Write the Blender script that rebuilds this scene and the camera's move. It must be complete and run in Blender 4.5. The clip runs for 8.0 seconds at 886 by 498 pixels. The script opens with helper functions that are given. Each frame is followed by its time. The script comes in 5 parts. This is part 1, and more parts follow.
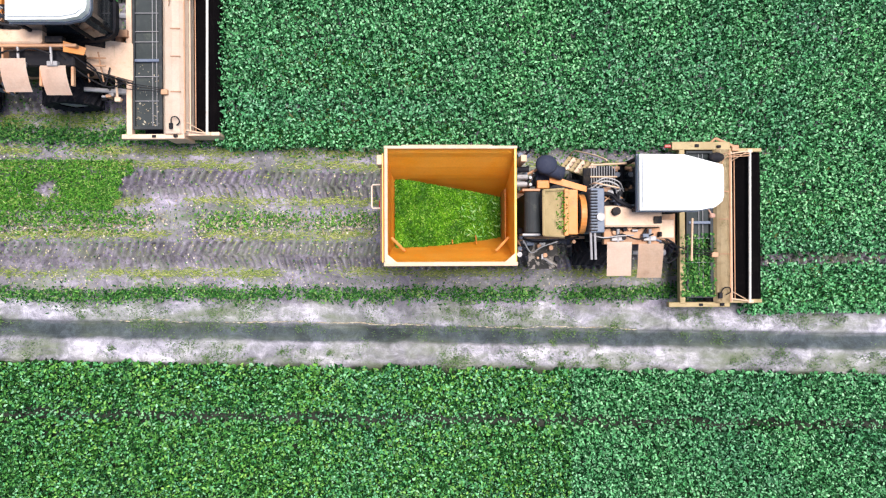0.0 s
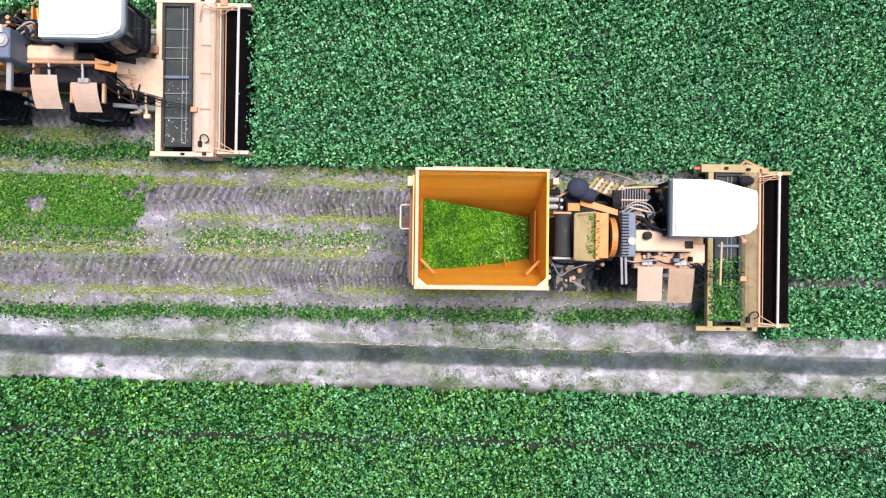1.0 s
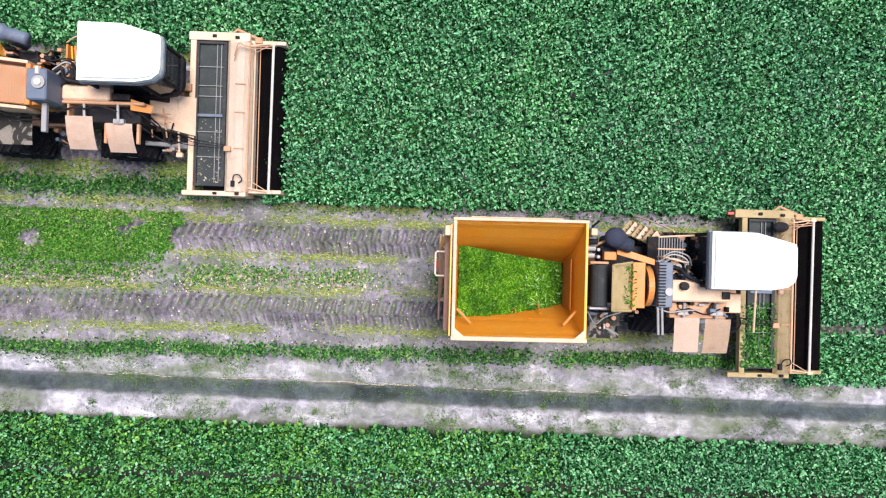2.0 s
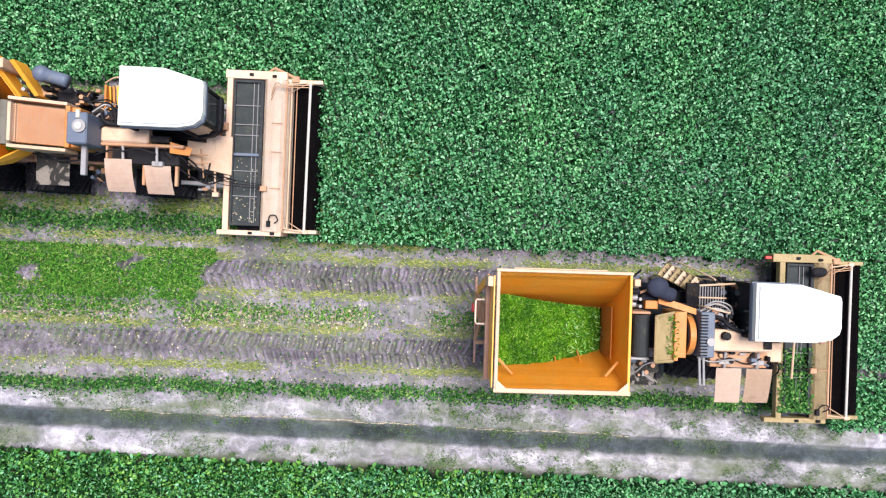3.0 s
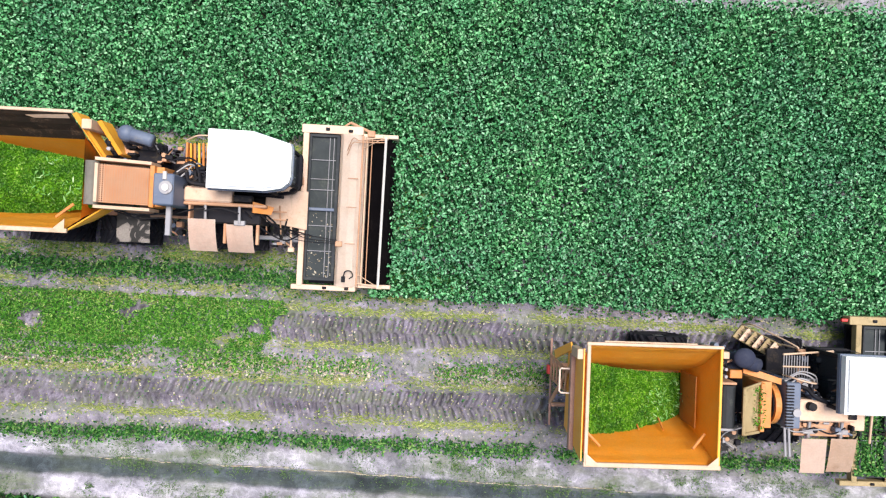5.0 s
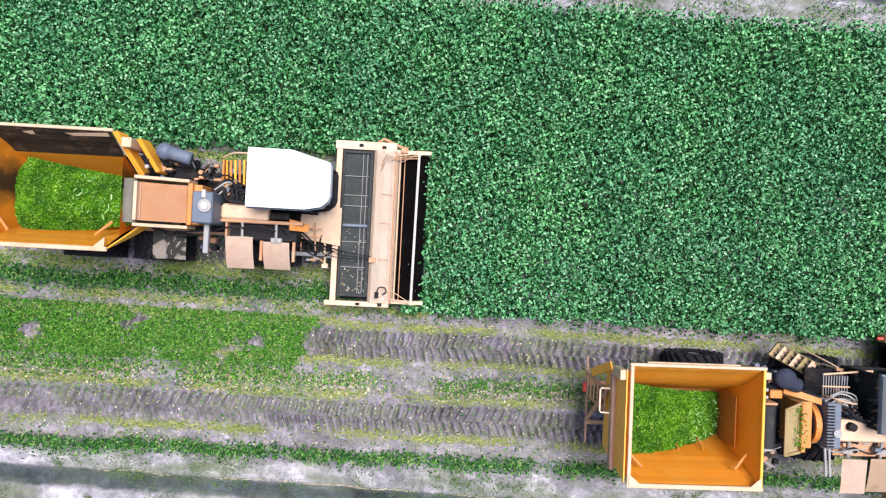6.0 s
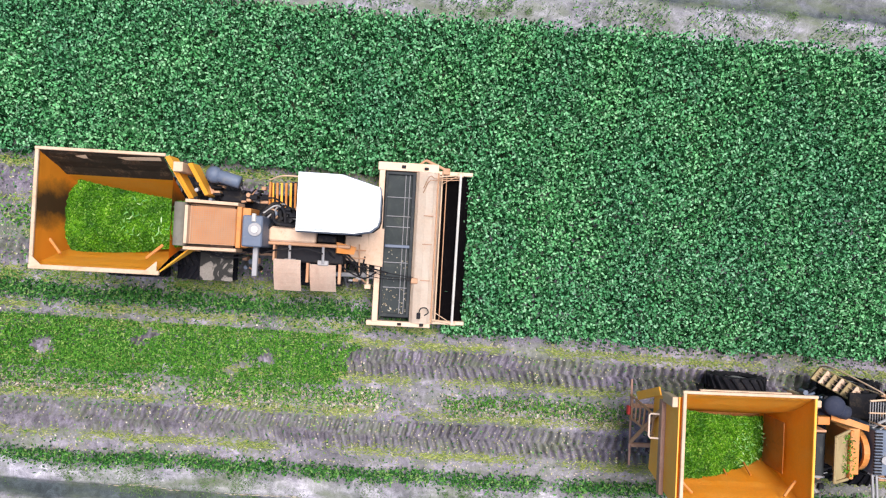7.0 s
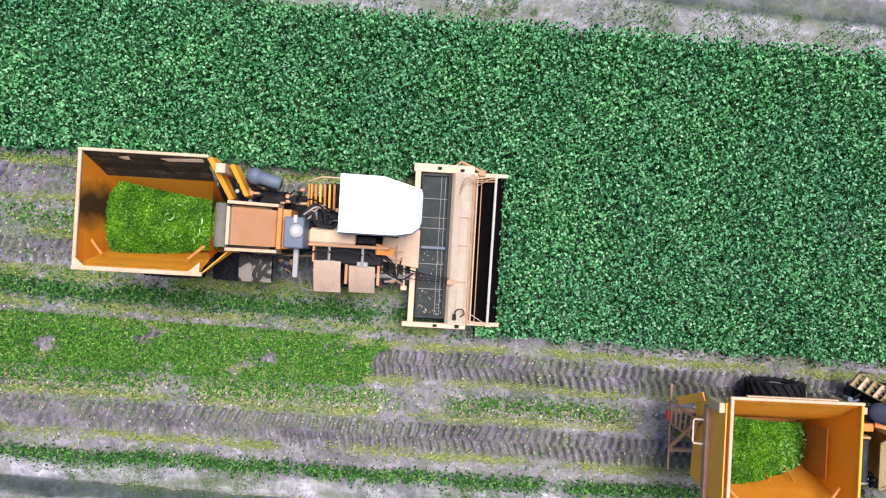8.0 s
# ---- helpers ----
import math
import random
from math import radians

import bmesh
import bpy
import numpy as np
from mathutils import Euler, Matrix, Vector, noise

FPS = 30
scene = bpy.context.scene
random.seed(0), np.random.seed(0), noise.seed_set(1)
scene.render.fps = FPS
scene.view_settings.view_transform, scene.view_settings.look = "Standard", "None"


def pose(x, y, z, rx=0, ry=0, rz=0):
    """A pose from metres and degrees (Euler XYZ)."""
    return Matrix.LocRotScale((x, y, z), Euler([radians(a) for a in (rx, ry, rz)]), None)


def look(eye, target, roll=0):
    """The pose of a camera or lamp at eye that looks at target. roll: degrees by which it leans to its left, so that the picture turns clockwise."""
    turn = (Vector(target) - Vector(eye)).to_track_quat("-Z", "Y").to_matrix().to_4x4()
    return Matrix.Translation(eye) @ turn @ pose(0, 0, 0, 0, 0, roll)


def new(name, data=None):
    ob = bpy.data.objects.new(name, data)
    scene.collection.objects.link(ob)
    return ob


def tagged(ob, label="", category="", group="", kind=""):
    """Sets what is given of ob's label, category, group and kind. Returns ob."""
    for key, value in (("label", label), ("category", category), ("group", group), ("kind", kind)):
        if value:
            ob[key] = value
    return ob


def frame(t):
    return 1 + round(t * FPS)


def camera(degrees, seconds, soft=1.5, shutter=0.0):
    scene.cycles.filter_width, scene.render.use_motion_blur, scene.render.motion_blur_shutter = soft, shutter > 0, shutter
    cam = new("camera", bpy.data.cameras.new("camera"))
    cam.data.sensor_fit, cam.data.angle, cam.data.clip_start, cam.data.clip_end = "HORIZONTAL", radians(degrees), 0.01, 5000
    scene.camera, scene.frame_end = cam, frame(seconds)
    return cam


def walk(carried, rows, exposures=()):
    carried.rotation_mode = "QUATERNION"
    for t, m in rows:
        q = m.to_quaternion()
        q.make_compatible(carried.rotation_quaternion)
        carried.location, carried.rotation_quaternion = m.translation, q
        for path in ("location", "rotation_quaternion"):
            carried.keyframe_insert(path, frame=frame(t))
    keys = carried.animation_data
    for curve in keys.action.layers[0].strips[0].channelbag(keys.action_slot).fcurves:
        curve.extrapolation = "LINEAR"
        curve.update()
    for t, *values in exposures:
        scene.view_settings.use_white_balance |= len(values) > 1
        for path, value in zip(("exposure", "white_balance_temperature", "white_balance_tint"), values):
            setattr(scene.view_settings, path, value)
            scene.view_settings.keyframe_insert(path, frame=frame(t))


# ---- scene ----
cam = camera(65, 8.0, soft=1.2)
CAMERA_ROWS = [
    (0.0, pose(0.000, -0.000, 20.000, 0.551, -1.164, -0.011)),
    (0.5, pose(0.121, 0.235, 19.886, 0.547, -1.122, 0.334)),
    (1.0, pose(0.168, 0.589, 19.809, 0.471, -1.215, 0.718)),
    (1.5, pose(0.162, 1.186, 19.720, 0.344, -1.356, 1.161)),
    (3.0, pose(0.040, 2.933, 19.494, 0.014, -1.484, 2.204)),
    (3.5, pose(-0.025, 3.460, 19.461, 0.056, -1.389, 2.440)),
    (4.0, pose(-0.130, 3.875, 19.430, 0.076, -1.432, 2.734)),
    (4.5, pose(-0.169, 4.158, 19.401, 0.079, -1.502, 2.976)),
    (6.0, pose(-0.204, 4.681, 19.379, 0.223, -1.485, 3.546)),
    (6.5, pose(-0.382, 4.997, 19.448, 0.176, -1.473, 3.809)),
    (7.0, pose(-0.498, 5.173, 19.487, 0.235, -1.451, 3.981)),
    (7.5, pose(-0.560, 5.163, 19.482, 0.223, -1.406, 4.117)),
    (8.0, pose(-0.623, 5.191, 19.479, 0.190, -1.485, 4.283)),
]
# seconds, x, y, heading in degrees
SOUTH_ROWS = [(0.0, 8.770, 0.800, 0.21), (0.5, 9.208, 0.810, 0.08), (1.0, 9.652, 0.820, 0.03), (1.5, 10.099, 0.833, 0.04), (3.0, 11.479, 0.869, 0.37), (3.5, 11.951, 0.876, 0.54), (4.0, 12.425, 0.887, 0.72), (4.5, 12.901, 0.898, 0.91), (6.0, 14.363, 0.958, 1.34), (6.5, 14.852, 0.960, 1.42), (7.0, 15.340, 0.948, 1.44), (7.5, 15.833, 0.926, 1.39), (8.0, 16.319, 0.899, 1.27)]
# seconds, x, y, heading in degrees
NORTH_ROWS = [(0.0, -5.880, 5.170, 0.59), (0.5, -5.385, 5.152, 0.34), (1.0, -4.882, 5.136, 0.15), (1.5, -4.395, 5.122, 0.02), (3.0, -3.019, 5.116, -0.06), (3.5, -2.563, 5.114, -0.01), (4.0, -2.095, 5.118, 0.07), (4.5, -1.653, 5.138, 0.17), (6.0, -0.360, 5.159, 0.55), (6.5, 0.045, 5.167, 0.67), (7.0, 0.463, 5.180, 0.79), (7.5, 0.878, 5.200, 0.89), (8.0, 1.291, 5.219, 0.97)]
EXPOSURE = 0.9
walk(cam, CAMERA_ROWS, exposures=((0.0, EXPOSURE + 0.06), (1.5, EXPOSURE), (4.5, EXPOSURE), (6.0, EXPOSURE), (7.0, EXPOSURE - 0.09), (8.0, EXPOSURE - 0.14)))

# ---------------------------------------------------------------- light
SUN_AZ, SUN_EL = 38.0, 75.0   # degrees: clockwise from +y, and above the horizon
world = bpy.data.worlds.new("sky")
scene.world = world
world.use_nodes = True
sky = world.node_tree.nodes.new("ShaderNodeTexSky")
sky.sky_type = "NISHITA"
sky.sun_disc = False
sky.sun_elevation, sky.sun_rotation = radians(SUN_EL), radians(SUN_AZ)
sky.dust_density = 3.0
backg = world.node_tree.nodes["Background"]
backg.inputs["Strength"].default_value = 0.084
world.node_tree.links.new(sky.outputs["Color"], backg.inputs["Color"])
sun_data = bpy.data.lights.new("sun", "SUN")
sun_data.energy, sun_data.angle, sun_data.color = 3.0, radians(28), (1.0, 0.97, 0.93)
sun = new("sun", sun_data)
sun_dir = Vector((math.sin(radians(SUN_AZ)) * math.cos(radians(SUN_EL)), math.cos(radians(SUN_AZ)) * math.cos(radians(SUN_EL)), math.sin(radians(SUN_EL))))
sun.matrix_world = look(sun_dir * 60, (0, 0, 0))


# ---------------------------------------------------------------- materials
class Nodes:
    """A small wrapper to write node trees in few lines."""

    def __init__(self, name):
        self.mat = bpy.data.materials.new(name)
        self.mat.use_nodes = True
        self.tree = self.mat.node_tree
        self.bsdf = self.tree.nodes["Principled BSDF"]

    def add(self, kind, **props):
        n = self.tree.nodes.new(kind)
        for k, v in props.items():
            if k == "operation":
                n.operation = v
            elif k == "blend_type":
                n.blend_type = v
            elif k == "data_type":
                n.data_type = v
        return n

    def link(self, a, b):
        self.tree.links.new(a, b)

    def coords(self, stretch=(1, 1, 1), space="Object"):
        tc = self.add("ShaderNodeTexCoord")
        mp = self.add("ShaderNodeMapping")
        mp.inputs["Scale"].default_value = stretch
        self.link(tc.outputs[space], mp.inputs["Vector"])
        return mp.outputs["Vector"]

    def noise(self, scale, detail=4, rough=0.6, vec=None, distort=0.0):
        n = self.add("ShaderNodeTexNoise")
        n.inputs["Scale"].default_value = scale
        n.inputs["Detail"].default_value = detail
        n.inputs["Roughness"].default_value = rough
        n.inputs["Distortion"].default_value = distort
        if vec is not None:
            self.link(vec, n.inputs["Vector"])
        return n.outputs["Fac"]

    def ramp(self, fac, stops, mode="LINEAR"):
        n = self.add("ShaderNodeValToRGB")
        n.color_ramp.interpolation = mode
        el = n.color_ramp.elements
        while len(el) < len(stops):
            el.new(0.5)
        for e, (p, c) in zip(el, stops):
            e.position = p
            e.color = (*c, 1) if len(c) == 3 else c
        self.link(fac, n.inputs["Fac"])
        return n.outputs["Color"]

    def mix(self, fac, a, b, blend="MIX"):
        n = self.add("ShaderNodeMix", data_type="RGBA", blend_type=blend)
        for sock, v in ((n.inputs[0], fac), (n.inputs[6], a), (n.inputs[7], b)):
            if isinstance(v, (int, float)):
                sock.default_value = v
            elif isinstance(v, tuple):
                sock.default_value = (*v, 1)
            else:
                self.link(v, sock)
        return n.outputs[2]

    def math(self, op, a, b=0.0):
        n = self.add("ShaderNodeMath", operation=op)
        for sock, v in ((n.inputs[0], a), (n.inputs[1], b)):
            if isinstance(v, (int, float)):
                sock.default_value = v
            else:
                self.link(v, sock)
        return n.outputs[0]

    def bump(self, height, strength=0.3, dist=0.02):
        n = self.add("ShaderNodeBump")
        n.inputs["Strength"].default_value = strength
        n.inputs["Distance"].default_value = dist
        self.link(height, n.inputs["Height"])
        self.link(n.outputs["Normal"], self.bsdf.inputs["Normal"])

    def set(self, color=None, rough=None, metal=None, spec=None):
        for key, v in (("Base Color", color), ("Roughness", rough), ("Metallic", metal), ("Specular IOR Level", spec)):
            if v is None:
                continue
            sock = self.bsdf.inputs[key]
            if isinstance(v, (int, float)):
                sock.default_value = v
            elif isinstance(v, tuple):
                sock.default_value = (*v, 1)
            else:
                self.link(v, sock)
        return self.mat


def painted(name, base, worn, dirt, wear=0.5, rough=0.45, metal=0.0, scale=1.0, grime=0.6):
    """Paint with faded patches, streaks of dust and fine relief."""
    n = Nodes(name)
    v = n.coords((scale, scale, scale))
    big = n.noise(1.7, 5, 0.65, v, 0.4)
    fine = n.noise(22, 4, 0.7, v)
    streak = n.noise(3.3, 5, 0.75, v, 0.8)
    c = n.mix(n.ramp(big, [(0.35, (0, 0, 0)), (0.75, (wear, wear, wear))]), base, worn)
    spots = n.math("MULTIPLY", n.ramp(streak, [(0.52, (0, 0, 0)), (0.68, (1, 1, 1))]), n.ramp(fine, [(0.36, (0, 0, 0)), (0.6, (1, 1, 1))]))
    c = n.mix(n.math("MULTIPLY", spots, grime), c, dirt)
    c = n.mix(0.18, c, n.ramp(fine, [(0.3, (0.25, 0.25, 0.25)), (0.7, (1, 1, 1))]), "MULTIPLY")
    n.bump(fine, 0.12, 0.006)
    return n.set(c, n.ramp(fine, [(0.3, (rough,) * 3), (0.7, (min(rough + 0.25, 1),) * 3)]), metal)


def leafy(name, stops, rough=0.5, patch=((0.8, 0.85, 0.8), (1.1, 1.1, 1.0)), spec=0.28, slow_scale=0.35):
    """Leaves: every leaf its own tint, and slow changes over the field."""
    n = Nodes(name)
    geo = n.add("ShaderNodeNewGeometry")
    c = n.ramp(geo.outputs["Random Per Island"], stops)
    slow = n.noise(slow_scale, 3, 0.6, n.coords())
    c = n.mix(1.0, c, n.ramp(slow, [(0.35, patch[0]), (0.68, patch[1])]), "MULTIPLY")
    n.bsdf.inputs["Subsurface Weight"].default_value = 0.0
    n.set(c, rough, 0.0, spec)
    tr = n.add("ShaderNodeBsdfTranslucent")
    n.link(c, tr.inputs["Color"])
    mixn = n.add("ShaderNodeMixShader")
    mixn.inputs[0].default_value = 0.1
    out = n.tree.nodes["Material Output"]
    n.link(n.bsdf.outputs[0], mixn.inputs[1])
    n.link(tr.outputs[0], mixn.inputs[2])
    n.link(mixn.outputs[0], out.inputs["Surface"])
    return n.mat


M = {}
# both crops: the near-black third stands for shaded gaps, palest stops for sky glints
M["crop"] = leafy("bean_leaf_gap_shade", [(0.0, (0.003, 0.024, 0.006)), (0.36, (0.01, 0.07, 0.02)), (0.47, (0.06, 0.265, 0.094)), (0.78, (0.168, 0.485, 0.228)), (1.0, (0.32, 0.59, 0.365))], 0.55, ((0.8, 0.82, 0.86), (1.12, 1.08, 0.93)), 0.14, 0.5)
M["crop_warm"] = leafy("warm_bean_leaf_gap_shade", [(0.0, (0.003, 0.022, 0.004)), (0.36, (0.014, 0.075, 0.012)), (0.5, (0.06, 0.22, 0.042)), (0.8, (0.14, 0.38, 0.095)), (1.0, (0.26, 0.48, 0.14))], 0.55, ((0.66, 0.8, 0.85), (1.25, 1.12, 0.75)), 0.14, 0.8)
M["row"] = leafy("row_leaf", [(0.0, (0.008, 0.05, 0.012)), (0.45, (0.038, 0.15, 0.03)), (0.8, (0.11, 0.29, 0.065)), (1.0, (0.28, 0.38, 0.14))], 0.55, spec=0.15)
M["litter"] = leafy("litter_leaf", [(0.0, (0.015, 0.075, 0.01)), (0.45, (0.06, 0.21, 0.025)), (0.8, (0.14, 0.34, 0.045)), (1.0, (0.32, 0.42, 0.14))], 0.55, spec=0.15)
M["stalk"] = leafy("cut_stalk", [(0.0, (0.1, 0.15, 0.03)), (0.5, (0.22, 0.27, 0.06)), (0.85, (0.34, 0.35, 0.11)), (1.0, (0.46, 0.42, 0.25))], 0.6)
M["grass"] = leafy("lane_grass", [(0.0, (0.045, 0.1, 0.035)), (0.5, (0.1, 0.19, 0.06)), (1.0, (0.2, 0.28, 0.11))], 0.6, spec=0.15)
M["fleck"] = leafy("dry_fleck", [(0.0, (0.3, 0.22, 0.15)), (0.5, (0.45, 0.37, 0.3)), (1.0, (0.62, 0.56, 0.5))], 0.7)
M["harvest"] = leafy("harvested_leaf", [(0.0, (0.025, 0.1, 0.003)), (0.5, (0.075, 0.235, 0.007)), (0.85, (0.15, 0.36, 0.018)), (1.0, (0.3, 0.46, 0.09))], 0.5, ((0.42, 0.52, 0.6), (1.15, 1.1, 1.0)), 0.18, 2.2)
M["pale_leaf"] = leafy("pale_bean_leaf", [(0.0, (0.08, 0.25, 0.05)), (0.6, (0.2, 0.42, 0.13)), (1.0, (0.42, 0.56, 0.32))], 0.5)
M["orange"] = painted("orange_paint", (1.0, 0.42, 0.03), (1.0, 0.54, 0.12), (0.85, 0.28, 0.03), 0.6, 0.3, grime=0.25)
M["orange_worn"] = painted("worn_orange_paint", (0.6, 0.19, 0.02), (0.58, 0.29, 0.12), (0.14, 0.07, 0.05), 0.8, 0.45)
M["beige"] = painted("faded_beige_paint", (0.66, 0.44, 0.31), (0.73, 0.55, 0.43), (0.36, 0.19, 0.11), 0.9, 0.5, grime=0.5)
M["beige_dusty"] = painted("dusty_beige_paint", (0.32, 0.23, 0.11), (0.45, 0.34, 0.18), (0.1, 0.095, 0.03), 0.9, 0.55, grime=0.9)
M["cover_dusty"] = painted("dusty_cover_paint", (0.43, 0.31, 0.165), (0.57, 0.44, 0.27), (0.16, 0.13, 0.045), 0.9, 0.5, grime=0.85)
M["peach"] = painted("faded_pink_paint", (0.83, 0.59, 0.47), (0.88, 0.7, 0.59), (0.5, 0.27, 0.16), 0.9, 0.5, grime=0.35)
M["deck"] = painted("sunbleached_deck_paint", (0.64, 0.42, 0.29), (0.74, 0.54, 0.41), (0.3, 0.16, 0.09), 0.9, 0.55, grime=0.5)
M["rust"] = painted("rusty_pink_paint", (0.4, 0.21, 0.15), (0.5, 0.31, 0.25), (0.13, 0.06, 0.04), 0.9, 0.6, grime=0.7)
M["cover"] = painted("pale_cover_paint", (0.84, 0.66, 0.53), (0.88, 0.76, 0.66), (0.5, 0.3, 0.19), 0.9, 0.45, grime=0.4)
M["tan"] = painted("dusty_tan_paint", (0.46, 0.23, 0.125), (0.54, 0.34, 0.22), (0.2, 0.1, 0.06), 0.8, 0.55)
M["rim"] = painted("pale_rim_paint", (0.58, 0.38, 0.25), (0.68, 0.51, 0.39), (0.36, 0.19, 0.1), 0.8, 0.5)
M["white"] = painted("white_roof_paint", (0.84, 0.85, 0.86), (0.87, 0.87, 0.87), (0.75, 0.75, 0.74), 0.6, 0.35)
M["offwhite"] = painted("worn_white_paint", (0.5, 0.47, 0.45), (0.6, 0.57, 0.54), (0.3, 0.22, 0.16), 0.8, 0.5)
M["black"] = painted("black_rubber", (0.004, 0.003, 0.004), (0.008, 0.006, 0.007), (0.02, 0.015, 0.015), 0.5, 0.95)
M["mesh"] = painted("dark_wire_mesh", (0.035, 0.038, 0.042), (0.06, 0.064, 0.07), (0.12, 0.12, 0.1), 0.6, 0.6)
M["blue"] = painted("grey_blue_paint", (0.1, 0.125, 0.19), (0.16, 0.19, 0.25), (0.22, 0.2, 0.18), 0.6, 0.45)
M["navy"] = painted("dark_navy_plastic", (0.016, 0.02, 0.045), (0.03, 0.036, 0.07), (0.08, 0.08, 0.09), 0.6, 0.7)
M["dark"] = painted("oily_dark_metal", (0.012, 0.012, 0.017), (0.03, 0.028, 0.032), (0.1, 0.075, 0.05), 0.6, 0.55, 0.2)
M["steel"] = painted("grey_steel", (0.3, 0.29, 0.31), (0.42, 0.4, 0.4), (0.2, 0.14, 0.1), 0.6, 0.45, 0.3)
M["tyre"] = painted("dusty_tyre_rubber", (0.012, 0.012, 0.017), (0.03, 0.028, 0.032), (0.1, 0.09, 0.085), 0.6, 0.85)
M["belt"] = painted("dusty_belt_rubber", (0.13, 0.12, 0.1), (0.24, 0.22, 0.19), (0.07, 0.06, 0.05), 0.8, 0.8)
M["red"] = painted("red_plastic", (0.6, 0.03, 0.03), (0.62, 0.08, 0.06), (0.35, 0.08, 0.05), 0.4, 0.35)
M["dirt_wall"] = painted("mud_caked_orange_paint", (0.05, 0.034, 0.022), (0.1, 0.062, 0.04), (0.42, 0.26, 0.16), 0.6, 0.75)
M["sheet"] = painted("slate_mesh_sheet", (0.03, 0.036, 0.038), (0.055, 0.062, 0.066), (0.09, 0.1, 0.08), 0.7, 0.9)
M["glass"] = Nodes("cab_glass").set((0.015, 0.018, 0.022), 0.08, 0.0, 0.6)
for key in ("black", "tyre", "mesh", "dark"):
    M[key].node_tree.nodes["Principled BSDF"].inputs["Specular IOR Level"].default_value = 0.12


def stained_wall():
    """Orange paint with one broad patch of dark, dried mud."""
    n = Nodes("mud_stained_orange_paint")
    tc = n.add("ShaderNodeTexCoord")
    sep = n.add("ShaderNodeSeparateXYZ")
    n.link(tc.outputs["Object"], sep.inputs[0])
    wob = n.noise(2.2, 5, 0.7, tc.outputs["Object"])
    d = n.math("ABSOLUTE", n.math("SUBTRACT", sep.outputs["Y"], 0.62))
    d = n.math("ADD", d, n.math("MULTIPLY", n.math("SUBTRACT", wob, 0.5), 0.7))
    c = n.mix(n.ramp(d, [(0.16, (0.95, 0.95, 0.95)), (0.62, (0, 0, 0))]), (0.9, 0.34, 0.03), (0.06, 0.035, 0.025))
    fine = n.noise(30, 4, 0.7, tc.outputs["Object"])
    n.bump(fine, 0.15, 0.006)
    return n.set(c, 0.5)


M["stained"] = stained_wall()


def splashed_plate():
    """A dark fender plate with broad splashes of pale, dried mud."""
    n = Nodes("mud_splashed_plate")
    v = n.coords()
    fine = n.noise(26, 4, 0.7, v)
    c = n.mix(n.ramp(n.noise(2.3, 5, 0.55, v, 1.2), [(0.5, (0, 0, 0)), (0.54, (1, 1, 1))]), (0.05, 0.046, 0.044), (0.46, 0.4, 0.36))
    c = n.mix(0.4, c, n.ramp(fine, [(0.3, (0.3, 0.3, 0.3)), (0.65, (1, 1, 1))]), "MULTIPLY")
    n.bump(fine, 0.2, 0.008)
    return n.set(c, 0.7)


M["mud_steel"] = splashed_plate()


LANE_SLOPE = -0.018    # the south lane runs slightly askew to the rows


